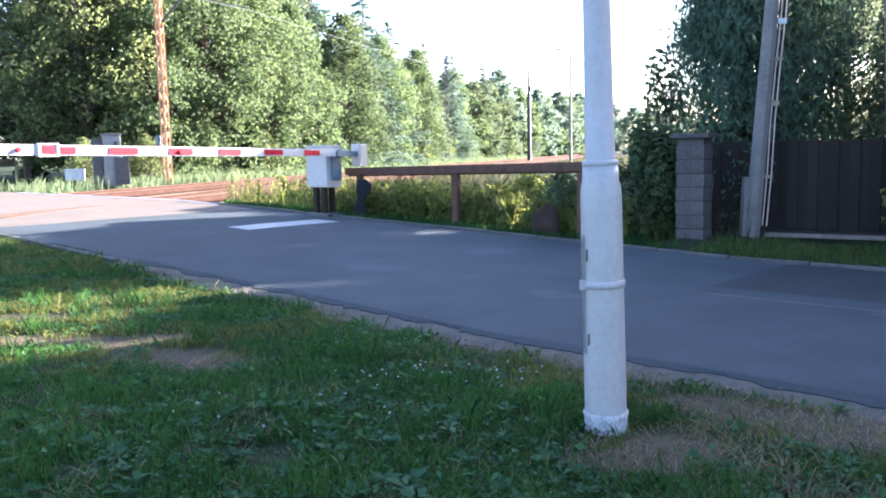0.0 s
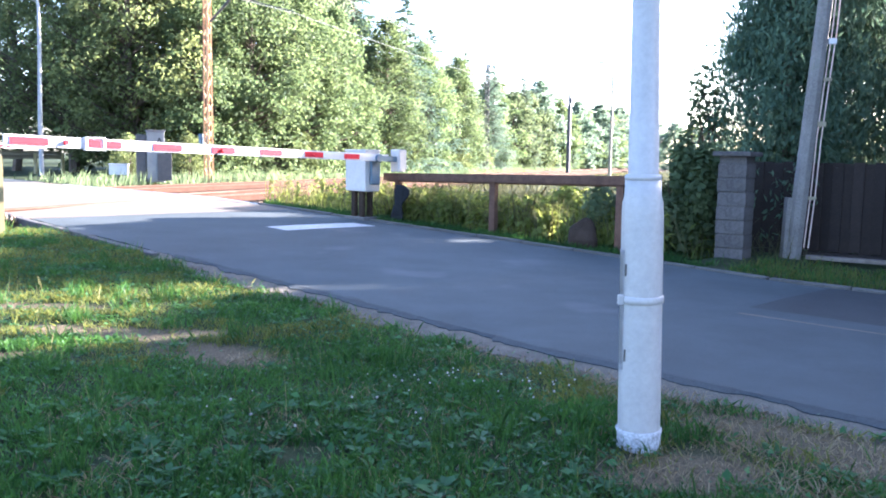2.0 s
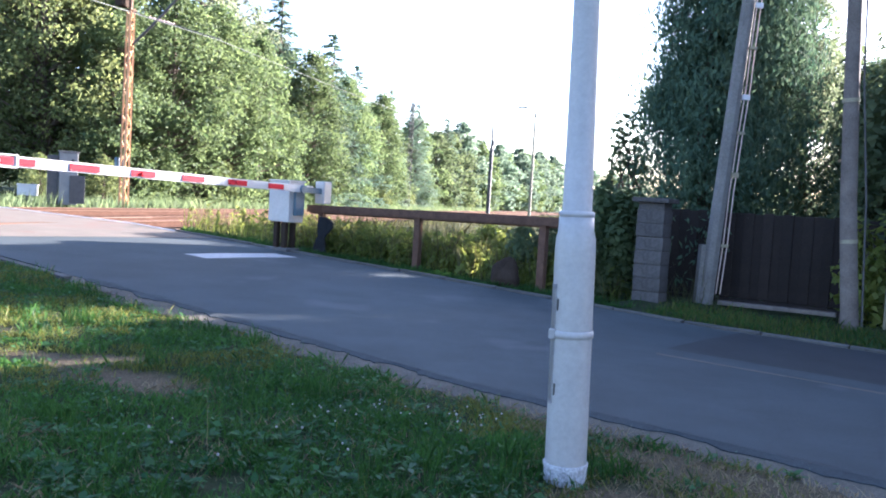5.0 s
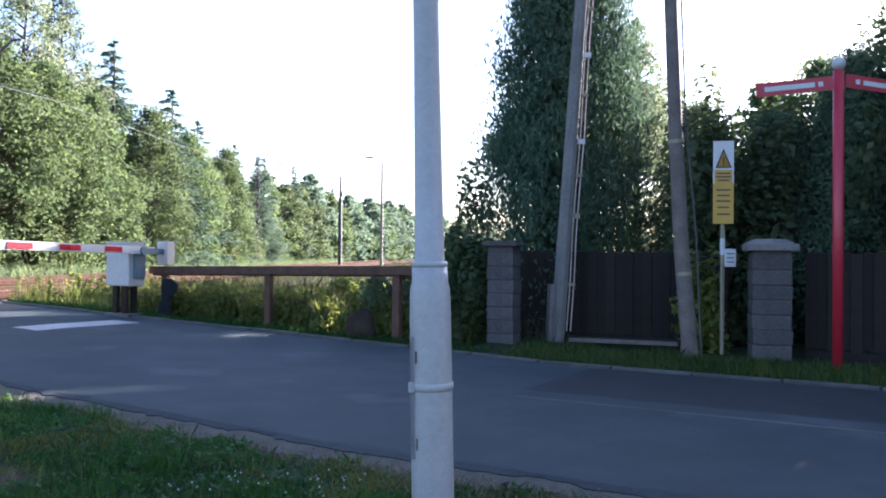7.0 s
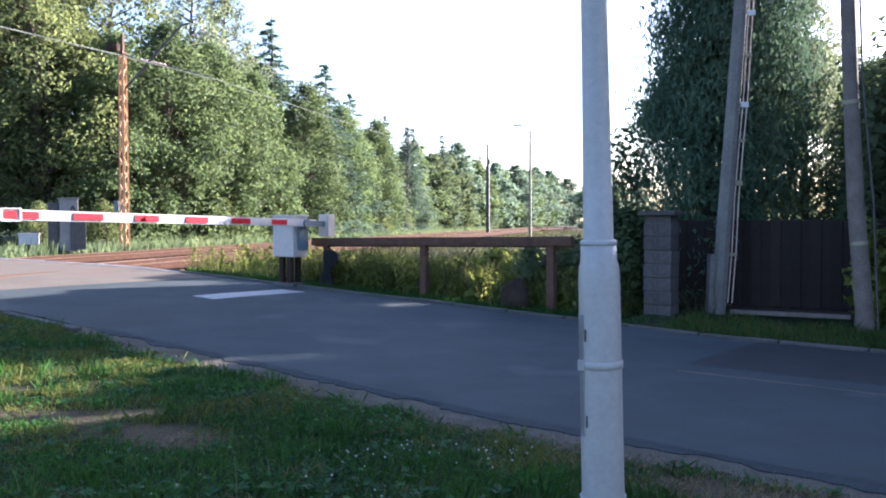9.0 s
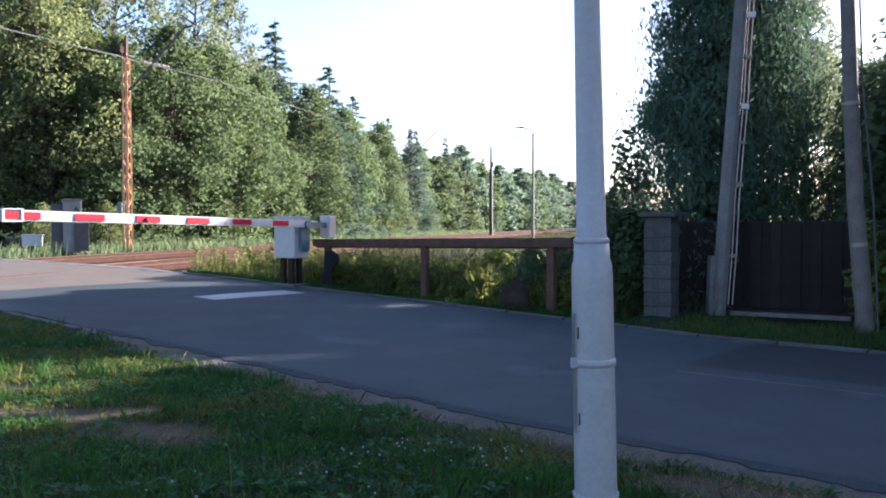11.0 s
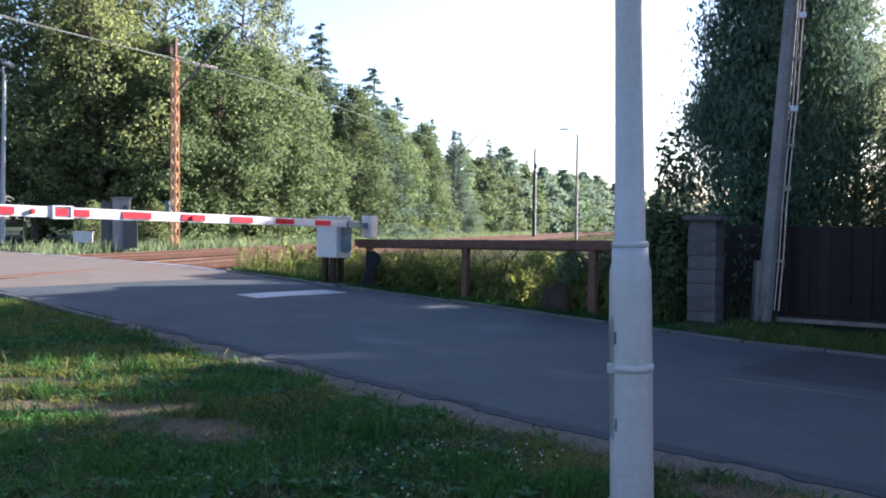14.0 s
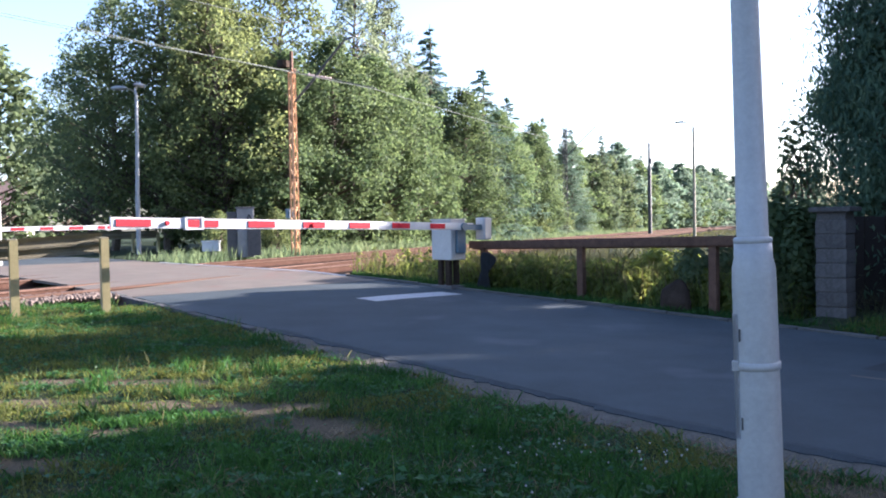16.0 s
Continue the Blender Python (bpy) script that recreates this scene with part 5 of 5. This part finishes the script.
CONIFERS = [thuja(31, 8.5, 1.15, 48000, L_THUJA, 0.10), thuja(32, 8.5, 1.3, 48000, L_THUJA, 0.10), thuja(33, 8.5, 1.3, 11000, L_THUJA, 0.22), thuja(33, 8.5, 1.3, 6000, L_THUJA, 0.26)]


def conifer(x, y, h, wide, which, label="dark dense conifer in a row whose unseen end is added for shade"):
    ob = thing("conifer", Matrix.Translation((x, y, height(x, y) - 0.05)) @ Matrix.Rotation(x * 3, 4, "Z") @ Matrix.Diagonal((wide, wide, h / 8.5, 1)), label, "conifer", "dark conifers")
    part("trunk", CONIFERS[which][0], None, ob)
    part("crown", CONIFERS[which][1], None, ob)


# The last five stand out of view, added to cast shade on the verge.
for i, (x, y, h, wide) in enumerate(((4.95, 14.6, 8.8, 1.0), (5.8, 14.8, 9.5, 0.88), (7.9, 14.6, 4.4, 0.9), (8.6, 13.2, 4.0, 0.95), (9.6, 12.5, 5.0, 1.0), (10.8, 11.6, 7.0, 1.1), (11.6, 10.0, 8.5, 1.2), (12.8, 8.5, 9.0, 1.3),
                                     (13.8, 6.6, 9.5, 1.4), (14.8, 5.0, 11.0, 1.4), (15.6, 3.2, 11, 1.4))):
    conifer(x, y, h, wide, i % 2 if i < 6 else 2)


def shrub(name, m, size, count, leaf, mat, label, seed):
    """A bush of leaf clumps with a ragged outline."""
    nrng = np.random.default_rng(seed)
    blobs = nrng.uniform(-1, 1, (26, 3)) * np.array((0.8, 0.7, 0.45)) + np.array((0, 0, 0.5))
    pos, nor = [], []
    for c in blobs:
        v = nrng.normal(size=(count // 26, 3))
        v /= np.linalg.norm(v, axis=1, keepdims=True)
        p = c + v * nrng.uniform(0.2, 1, (len(v), 1)) ** 0.5 * 0.34
        pos.append(p)
        nor.append(v + np.array((0, 0, 0.5)) + nrng.normal(size=v.shape) * 0.4)
    p, n = np.concatenate(pos), np.concatenate(nor)
    keep = p[:, 2] > 0.0
    p, n = p[keep] * np.array(size), n[keep]
    ob = thing(name, m, label, "bush", "roadside bushes")
    part("foliage", leaves(p, n, leaf * 1.3, leaf * 0.85, nrng, mat, "foliage"), None, ob)
    rng = random.Random(seed)
    for i in range(7):
        bm = made()
        limb_mesh(bm, rng, (0.1 * i - 0.3, 0, -0.1), (rng.uniform(-0.6, 0.6) * size[0], rng.uniform(-0.5, 0.5) * size[1], size[2] * rng.uniform(0.5, 0.85)), 0.025, 0.006, 3, 0.2)
        part("stem", bm, M_BARK, ob)


shrub("hedge", Matrix.Translation((3.2, 13.9, 0.0)) @ Matrix.Rotation(ROAD_TURN, 4, "Z"), (0.62, 0.55, 1.55), 11000, 0.09, L_GREEN, "dense green hedge beside the block pillar", 41)
# The bare-stemmed and far_deep trees are unseen, added to shade the road.
for key, x, y, h, wide in (("birch", 7.3, 15.7, 6.3, 0.85), ("green_b", 8.9, 14.2, 4.7, 1.25), ("green_b", 9.7, 13.6, 5.1, 1.0), ("green_a", 10.9, 12.6, 6.2, 1.0), ("shade_tree", 7.2, 18.2, 5.7, 1.15), ("shade_tree", 7.6, 19.9, 5.7, 1.1), ("shade_tree", 8.1, 21.2, 6.0, 0.7), ("shade_tree", 8.3, 24.8, 5.7, 1.1), ("shade_tree", 11.8, 26.5, 6.2, 1.3), ("far_deep", 12.9, 12.8, 8.5, 1.0), ("far_deep", 15.0, 10.5, 9.0, 1.1), ("far_deep", 17.0, 8.0, 10.0, 1.1)):
    plant(key, x, y, h, wide, turn=x, z=0.0)
shrub("sapling", Matrix.Translation((3.75, 15.3, 1.9)), (0.38, 0.3, 1.2), 420, 0.10, L_DEEP, "sparse sapling beside the dark conifer", 48)
shrub("young_shrub", Matrix.Translation((6.35, 11.6, 0.0)), (0.35, 0.3, 1.3), 700, 0.12, L_WEED, "thin young shrub by the timber pole", 43)
shrub("broadleaf_shrub", Matrix.Translation((7.4, 12.6, 0.0)), (1.0, 0.7, 3.6), 6000, 0.115, L_DEEP, "tall broad-leaved shrub above the fence", 44)
shrub("broadleaf_shrub", Matrix.Translation((9.7, 10.6, 0.0)), (1.2, 0.9, 4.9), 8000, 0.115, L_DEEP, "tall broad-leaved shrub above the fence", 45)
shrub("broadleaf_shrub", Matrix.Translation((11.6, 9.0, 0.0)), (1.2, 0.9, 5.8), 8000, 0.115, L_DEEP, "tall broad-leaved shrub above the fence", 46)
shrub("ditch_bush", Matrix.Translation(at_road(9.0, 12.3, -0.15)), (0.7, 0.5, 0.85), 3600, 0.075, L_WEED, "yellow-green leafy bush in the weeds", 49)
shrub("ditch_bush", Matrix.Translation(at_road(7.5, 11.75, -0.1)), (0.75, 0.6, 1.0), 6500, 0.075, L_DEEP, "dark green bush beside the railing post", 47)

# ---- grass and weeds ----


def blades(name, spots, tall, wide, mat, label, category, seed, lean=0.35):
    """Grass blades, two joints each, bent over."""
    nrng = np.random.default_rng(seed)
    p = np.asarray(spots)
    m = len(p)
    tuft = np.array([0.85 + 0.9 * noise.noise(Vector((a * 2.3, b * 2.3, seed))) for a, b, _ in p])
    hgt = (tall * nrng.uniform(0.45, 1.3, m) * tuft)[:, None]
    ang = nrng.uniform(0, 2 * np.pi, m)
    side = np.stack([np.cos(ang), np.sin(ang), np.zeros(m)], 1) * (wide * nrng.uniform(0.6, 1.3, m))[:, None]
    bend = nrng.normal(size=(m, 3)) * np.array((1, 1, 0)) * lean * hgt
    up = np.array((0, 0, 1.0))
    v = np.stack([p - side, p + side, p + up * hgt * 0.6 + bend * 0.4 + side * 0.7, p + up * hgt + bend, p + up * hgt * 0.6 + bend * 0.4 - side * 0.7], 1)
    f = np.arange(m * 5).reshape(m, 5)
    return tagged(new(name, raw_mesh(name, v.reshape(-1, 3), f, mat)), label, category, kind="stuff")


def verge_spots(count, seed, dense=None):
    nrng = np.random.default_rng(seed)
    out = []
    while len(out) < count:
        x, y = nrng.uniform(-9, 5), 2.4 + 10 * nrng.random() ** 1.5
        s, n = x * U.x + y * U.y, x * N.x + y * N.y
        edge = NEAR_EDGE - 0.14 + 0.16 * noise.noise(Vector((s * 2, 1, 0)))
        if n > edge or s > 15.0 or abs(x) > y * 0.95 + 0.5:
            continue
        b = bare_at(x, y) + (0.12 if y < 4.2 else 0.02) + 0.72 * noise.noise(Vector((x * 3.2, y * 3.2, 0))) + 0.15 * noise.noise(Vector((x * 0.9, y * 0.9, 7)))
        if nrng.random() < max(0.0, min(0.97, b * 1.25 + 0.1)):
            continue
        if dense and noise.noise(Vector((x * 1.1, y * 1.1, dense))) + 0.7 * nrng.normal() < 0.15:
            continue
        out.append((x, y, rise(s) - 0.02))
    return out


def warm_spot(x, y):
    """Olive rather than fresh green: dry turf, plus the sun band painted in."""
    v = noise.noise(Vector((x * 0.8, y * 0.8, 12))) + 0.5 * noise.noise(Vector((x * 2.6, y * 2.6, 3))) + 0.25 * max(0.0, bare_at(x, y))
    # the last term puts the sunlit band in as olive blades
    return v + (0.5 if x < -2.4 - 0.3 * (y - 6) and y > 5.2 else 0.0) + (0.12 if x > 0.9 else 0.0) + (0.3 if 6.2 < y < 8.4 and x < -0.8 else 0.0)


turf = verge_spots(108000, 51)
blades("verge_grass", [p for p in turf if warm_spot(p[0], p[1]) < 0.32], 0.066, 0.0054, L_GRASS, "short fresh green grass on the verge", "grass", 51, 0.6)
blades("dry_verge_grass", [p for p in turf if warm_spot(p[0], p[1]) >= 0.32], 0.054, 0.005, L_OLIVE, "short olive grass on the verge, dry patches and a painted sun band", "grass", 57, 0.65)
blades("tall_verge_grass", verge_spots(9000, 52, 3.0), 0.10, 0.0036, L_GRASS, "longer grass tufts on the verge", "grass", 52, 0.4)
blades("seed_stalks", verge_spots(1600, 53, 9.0), 0.15, 0.0013, L_OLIVE, "thin seed stalks in the grass", "grass", 53, 0.2)


def turf_behind(nrng):
    x, y = nrng.uniform(-11, 8), nrng.uniform(-6, 9)
    if y > 2.6 + 0.5 * nrng.random() and abs(x) < y * 0.95 + 0.2 + 0.5 * nrng.random():
        return None
    return (x, y, height(x, y) - 0.02) if x * N.x + y * N.y < NEAR_EDGE - 0.15 and noise.noise(Vector((x * 2, y * 2, 3))) > -0.35 else None


def field_spots(count, seed, test):
    nrng = np.random.default_rng(seed)
    out = []
    while len(out) < count:
        p = test(nrng)
        if p is not None:
            out.append(p)
    return out


blades("verge_grass", field_spots(42000, 75, turf_behind), 0.07, 0.014, L_GRASS, "short fresh green grass on the verge", "grass", 75, 0.6)


def ground_leaves(name, count, seed, size, mat, label, region, lift=0.03):
    nrng = np.random.default_rng(seed)
    spots = np.asarray(verge_spots(count, seed, region))
    p = spots + np.stack([nrng.normal(0, 0.03, count), nrng.normal(0, 0.03, count), nrng.uniform(0.02, lift + 0.03, count)], 1)
    n = np.tile((0, 0, 1.0), (count, 1)) + nrng.normal(size=(count, 3)) * 0.4
    return tagged(new(name, leaves(p, n, size * 1.3, size * 0.8, nrng, mat, name)), label, "weeds", kind="stuff")


ground_leaves("clover_leaves", 20000, 54, 0.021, L_CLOVER, "low clover and plantain leaves in the grass", 5.0, 0.06)
ground_leaves("plantain_leaves", 2200, 55, 0.042, L_CLOVER, "broad plantain leaves in the grass", 8.0, 0.04)


def thatch(count, seed):
    """Flat dead grass: thick to the side of the lamp pole, thin in patches elsewhere."""
    nrng = np.random.default_rng(seed)
    out = []
    while len(out) < count:
        x, y = nrng.uniform(-4.5, 4.5), 2.6 + 5.0 * nrng.random() ** 1.3
        if x * N.x + y * N.y > NEAR_EDGE - 0.12 or abs(x) > y * 0.8 + 0.4:
            continue
        thick = 0.42 if x > 0.75 + 0.2 * noise.noise(Vector((y * 3, 2, 0))) else 0.04 + 0.8 * max(0.0, noise.noise(Vector((x * 1.7, y * 1.7, 21))) - 0.05)
        if nrng.random() < thick:
            out.append((x, y, -0.005))
    return out


blades("dead_grass", thatch(11000, 58), 0.050, 0.0030, L_THATCH, "flat brown dead grass on the verge", "grass", 58, 1.0)


def tufts():
    """Bright upright tufts that stand out of the short turf."""
    nrng = np.random.default_rng(59)
    spots = []
    for x, y, _ in verge_spots(150, 59, 6.0) + [(-0.95, 3.45, 0), (-1.75, 3.5, 0), (-0.35, 3.6, 0), (0.55, 4.05, 0), (-2.2, 3.9, 0), (0.62, 4.35, 0)]:
        m = int(nrng.integers(25, 75))
        spots += [(x + a, y + b, height(x, y) - 0.02) for a, b in nrng.normal(0, 0.055, (m, 2))]
    return spots


blades("grass_tufts", tufts(), 0.15, 0.0036, L_GRASS, "upright fresh grass tufts on the verge", "grass", 59, 0.3)
blades("straw_stalks", verge_spots(900, 60, 2.0), 0.17, 0.0014, L_HAY, "thin straw-coloured stalks in the turf", "grass", 60, 0.25)


def rosettes():
    """Plantain rosettes: broad leaves laid out round a centre."""
    nrng = np.random.default_rng(72)
    base = np.asarray([p for p in verge_spots(260, 72, 8.0)] + [(x, y, 0.0) for x, y in nrng.uniform((-2.4, 3.2), (0.4, 4.6), (45, 2))])
    m = 8
    ang = (np.arange(m)[None] * 2 * np.pi / m + nrng.uniform(0, 6, (len(base), 1)) + nrng.normal(0, 0.25, (len(base), m))).ravel()
    far = np.repeat(nrng.uniform(0.025, 0.06, len(base)), m)
    pos = np.repeat(base, m, 0) + np.stack([np.cos(ang) * far, np.sin(ang) * far, nrng.uniform(0.015, 0.045, len(ang))], 1)
    nor = np.stack([-np.cos(ang) * 0.35, -np.sin(ang) * 0.35, np.ones(len(ang))], 1) + nrng.normal(size=pos.shape) * 0.15
    along = np.stack([np.cos(ang), np.sin(ang), np.full(len(ang), 0.3)], 1)
    tagged(new("plantain_rosettes", leaves(pos, nor, 0.085, 0.04, nrng, L_CLOVER, "plantain_rosettes", along)), "broad-leaved plantain rosettes in the turf", "weeds", kind="stuff")


rosettes()


def clover_flowers():
    nrng = np.random.default_rng(56)
    bm = made()
    for i in range(40):
        cx, cy, sd = ((0.45, 4.9, 0.12), (0.1, 5.0, 0.22), (-0.35, 5.0, 0.22), (-1.1, 4.3, 0.5))[i % 4]
        x, y = nrng.normal(cx, sd), nrng.normal(cy, 0.13 if i % 4 < 3 else 0.25)
        if x * N.x + y * N.y > NEAR_EDGE - 0.35:
            continue
        bmesh.ops.create_icosphere(bm, subdivisions=1, radius=nrng.uniform(0.005, 0.009), matrix=Matrix.Translation((x, y, 0.06 + nrng.uniform(0, 0.07))))
    tagged(part("clover_flowers", bm, L_PETAL), "small white clover heads in the grass", "flowers", kind="stuff")


clover_flowers()


def ditch(nrng):
    s, n = nrng.uniform(6.4, 17.2), FAR_EDGE + 0.82 + abs(nrng.normal(0, 2.0))
    p = U * s + N * n
    q = p.dot(RAIL_Q)
    if q < -10.4 or n > 19:
        return None
    if noise.noise(Vector((p.x * 1.2, p.y * 1.2, 4))) < -0.22 or (s > 13.4 and nrng.random() < 0.85):
        return None
    return (p.x, p.y, rise(s) - min(0.25, max(0, n - FAR_EDGE - 0.6) * 0.1))


def ditch_low(nrng):
    s, n = nrng.uniform(5.5, 17.0), FAR_EDGE + 0.16 + abs(nrng.normal(0, 0.28))
    p = U * s + N * n
    return (p.x, p.y, rise(s) - 0.01) if p.dot(RAIL_Q) > -9.6 else None


def bankside(nrng):
    k, q = 16 + 95 * nrng.random() ** 1.3, nrng.uniform(-9.9, 3)
    p = RAIL_D * k + RAIL_Q * q
    if p.dot(N) < FAR_EDGE + 1.2:
        return None
    return (p.x, p.y, 0.15)


def far_bank(nrng):
    k, q = 10 + 110 * nrng.random() ** 1.4, -19.8 - abs(nrng.normal(0, 2.2))
    p = RAIL_D * k + RAIL_Q * q
    if p.dot(N) < FAR_EDGE + 0.6:
        return None
    return (p.x, p.y, 0.30)


blades("ditch_grass", field_spots(7000, 61, ditch), 0.46, 0.009, L_WEED, "tall green grass and weeds behind the railing", "weeds", 61, 0.3)
blades("ditch_dry_grass", field_spots(8000, 62, ditch), 0.74, 0.006, L_HAY, "dry straw-coloured grass behind the railing", "weeds", 62, 0.3)
def ditch_back(nrng):
    s, n = nrng.uniform(3.5, 15.5), nrng.uniform(FAR_EDGE + 2.0, 20)
    p = U * s + N * n
    return (p.x, p.y, rise(s) - 0.22) if p.dot(RAIL_Q) > -9.8 and p.x < 3.4 + 0.1 * p.y else None


blades("ditch_tall_grass", field_spots(9000, 70, ditch_back), 0.62, 0.008, L_BANK, "tall dull grass behind the weeds", "weeds", 70, 0.3)
blades("kerbside_grass", field_spots(6000, 63, ditch_low), 0.11, 0.006, L_GRASS, "fresh grass along the far kerb", "grass", 63, 0.4)
blades("bank_grass", field_spots(6000, 64, bankside), 0.34, 0.016, L_BANK, "dull dry grass on the railway bank", "weeds", 64, 0.3)
blades("bank_weeds", field_spots(9000, 65, bankside), 0.28, 0.02, L_BANK, "green weeds on the railway bank", "weeds", 65, 0.3)


def overgrown(nrng):
    """Dry grass that has crept over the shoulder and between the tracks."""
    k = 17 + 90 * nrng.random() ** 1.5
    q = nrng.choice((-9.75, -10.05, -14.6, -14.9, -19.2)) + nrng.normal(0, 0.36)
    if k < 30 and q < -10.6 or nrng.random() > 0.35 + (k - 16) / 20:
        return None
    p = RAIL_D * k + RAIL_Q * q
    return (p.x, p.y, 0.08) if p.dot(N) > FAR_EDGE + 1.0 else None


blades("track_dry_grass", field_spots(13000, 73, overgrown), 0.26, 0.014, L_BANK, "dry grass growing between the tracks", "weeds", 73, 0.35)
blades("track_weeds", field_spots(5000, 74, overgrown), 0.26, 0.016, L_OLIVE, "olive weeds growing between the tracks", "weeds", 74, 0.35)
blades("far_bank_grass", field_spots(14000, 66, far_bank), 0.42, 0.018, L_DEEP, "rough grass beneath the trees", "weeds", 66, 0.3)


def weed_leaves():
    """Leafy stems: each plant a column of leaves set round its stem."""
    nrng = np.random.default_rng(67)
    base = np.asarray(field_spots(1500, 67, ditch))
    m = 18
    tall = np.repeat(nrng.uniform(0.25, 0.75, len(base)), m)
    t = nrng.uniform(0.15, 1.0, len(base) * m)
    ang = nrng.uniform(0, 2 * np.pi, len(base) * m)
    out = 0.13 * (1.15 - t)
    pos = np.repeat(base, m, 0) + np.stack([np.cos(ang) * out, np.sin(ang) * out, t * tall], 1)
    nor = np.stack([np.cos(ang) * 0.5, np.sin(ang) * 0.5, np.ones(len(ang))], 1) + nrng.normal(size=pos.shape) * 0.3
    along = np.stack([np.cos(ang), np.sin(ang), np.full(len(ang), -0.2)], 1)
    tagged(new("weed_foliage", leaves(pos, nor, 0.15, 0.06, nrng, L_WEED, "weed_foliage", along)), "broad-leaved weeds in the ditch", "weeds", kind="stuff")


weed_leaves()


def fence_strip(nrng):
    s, n = nrng.uniform(-1, 5.2), FAR_EDGE + 0.2 + nrng.random() ** 1.3 * 1.6
    p = U * s + N * n
    return (p.x, p.y, rise(s) - 0.01)


blades("fence_grass", field_spots(4200, 68, fence_strip), 0.12, 0.005, L_GRASS, "grass strip between kerb and fence", "grass", 68, 0.45)
# olive blades carry the sunlit tufts of this strip in their colour
blades("fence_dry_grass", field_spots(3600, 69, fence_strip), 0.15, 0.004, L_OLIVE, "olive grass strip between kerb and fence, sunlit tufts put in as colour", "grass", 69, 0.4)


def stones():
    """Loose ballast by the crossing."""
    rng = random.Random(71)
    ob = tagged(new("loose_ballast"), "loose rusty ballast stones beside the crossing", "stones", kind="structure")
    meshes = []
    for i in range(5):
        bm = made()
        bmesh.ops.create_icosphere(bm, subdivisions=1, radius=1)
        for v in bm.verts:
            v.co *= 1 + 0.35 * noise.noise(v.co * 1.5 + Vector((i * 7, 0, 0)))
        meshes.append(finish("stone", bm, M_STONE))
    for i in range(420):
        k, q = rng.uniform(3.0, 10.6), -13.0 + rng.gauss(0, 0.42)
        p = D * k + Q * q
        if p.dot(N) > NEAR_EDGE - 0.15 or q > -12.25:
            continue
        r = rng.uniform(0.03, 0.075)
        part("stone", meshes[i % 5], None, ob, m=Matrix.Translation((p.x, p.y, 0.34)) @ Euler((rng.uniform(0, 6), rng.uniform(0, 6), 0)).to_matrix().to_4x4() @ Matrix.Diagonal((r, r * 0.8, r * 0.7, 1)))


stones()


def gravel():
    """Small ballast spilt round the near end of the crossing, as one bed of stones."""
    nrng = np.random.default_rng(77)
    spots = []
    while len(spots) < 4200:
        k, q = nrng.uniform(1.0, 11.5), nrng.normal(-13.3, 0.6)
        p = D * k + Q * q
        if p.dot(N) < NEAR_EDGE - 0.1 and -14.9 < q < -12.2:
            spots.append((p.x, p.y, 0.27 + 0.10 * (q > -13.8)))
    c = np.asarray(spots)
    m = len(c)
    corner = np.array(((1, 0, 0), (0, 1, 0), (-1, 0, 0), (0, -1, 0), (0, 0, 1), (0, 0, -1)), float)
    v = c[:, None, :] + corner[None] * nrng.uniform(0.018, 0.05, (m, 6, 1)) + nrng.normal(0, 0.006, (m, 6, 3))
    tri = np.array(((0, 1, 4), (1, 2, 4), (2, 3, 4), (3, 0, 4), (1, 0, 5), (2, 1, 5), (3, 2, 5), (0, 3, 5)))
    f = (np.arange(m)[:, None, None] * 6 + tri[None]).reshape(-1, 3)
    tagged(new("gravel", raw_mesh("gravel", v.reshape(-1, 3), f, M_STONE)), "pinkish grey gravel spilt beside the crossing", "gravel", kind="stuff")


gravel()


def pebbles():
    """Small stones on the sandy strip and the worn soil by the lamp pole."""
    nrng = np.random.default_rng(78)
    spots = []
    while len(spots) < 3600:
        s, n = nrng.uniform(-1.5, 9.5), NEAR_EDGE + 0.02 + nrng.normal(0, 0.14)
        p = U * s + N * n
        if n < ASPHALT_EDGE + 0.04:
            spots.append((p.x, p.y, rise(s) - 0.012))
    c = np.asarray(spots)
    m = len(c)
    corner = np.array(((1, 0, 0), (0, 1, 0), (-1, 0, 0), (0, -1, 0), (0, 0, 0.7), (0, 0, -0.7)), float)
    v = c[:, None, :] + corner[None] * (nrng.uniform(0.003, 0.013, (m, 1, 1)) * nrng.uniform(0.7, 1.3, (m, 6, 1)))
    tri = np.array(((0, 1, 4), (1, 2, 4), (2, 3, 4), (3, 0, 4), (1, 0, 5), (2, 1, 5), (3, 2, 5), (0, 3, 5)))
    f = (np.arange(m)[:, None, None] * 6 + tri[None]).reshape(-1, 3)
    tagged(new("pebbles", raw_mesh("pebbles", v.reshape(-1, 3), f, M_STONE)), "small stones on the sandy road edge", "pebbles", kind="stuff")


pebbles()


def lit_streaks():
    """Two thin beams in the grass by the fence, standing in for sunlit ground."""
    for x, y, turn, long in ((5.05, 12.5, -0.5, 0.8), (5.75, 12.1, -0.55, 0.9)):
        bm = made()
        box(bm, (0, 0, 0), (long, 0.14, 0.06), bevel=0.012)
        tagged(part("sunlit_streak", bm, M_WOODPOLE, m=Matrix.Translation((x, y, 0.09)) @ Matrix.Rotation(turn, 4, "Z")), "thin beam put in for a streak of sunlit ground by the fence", "beam", "beams by the fence")


lit_streaks()
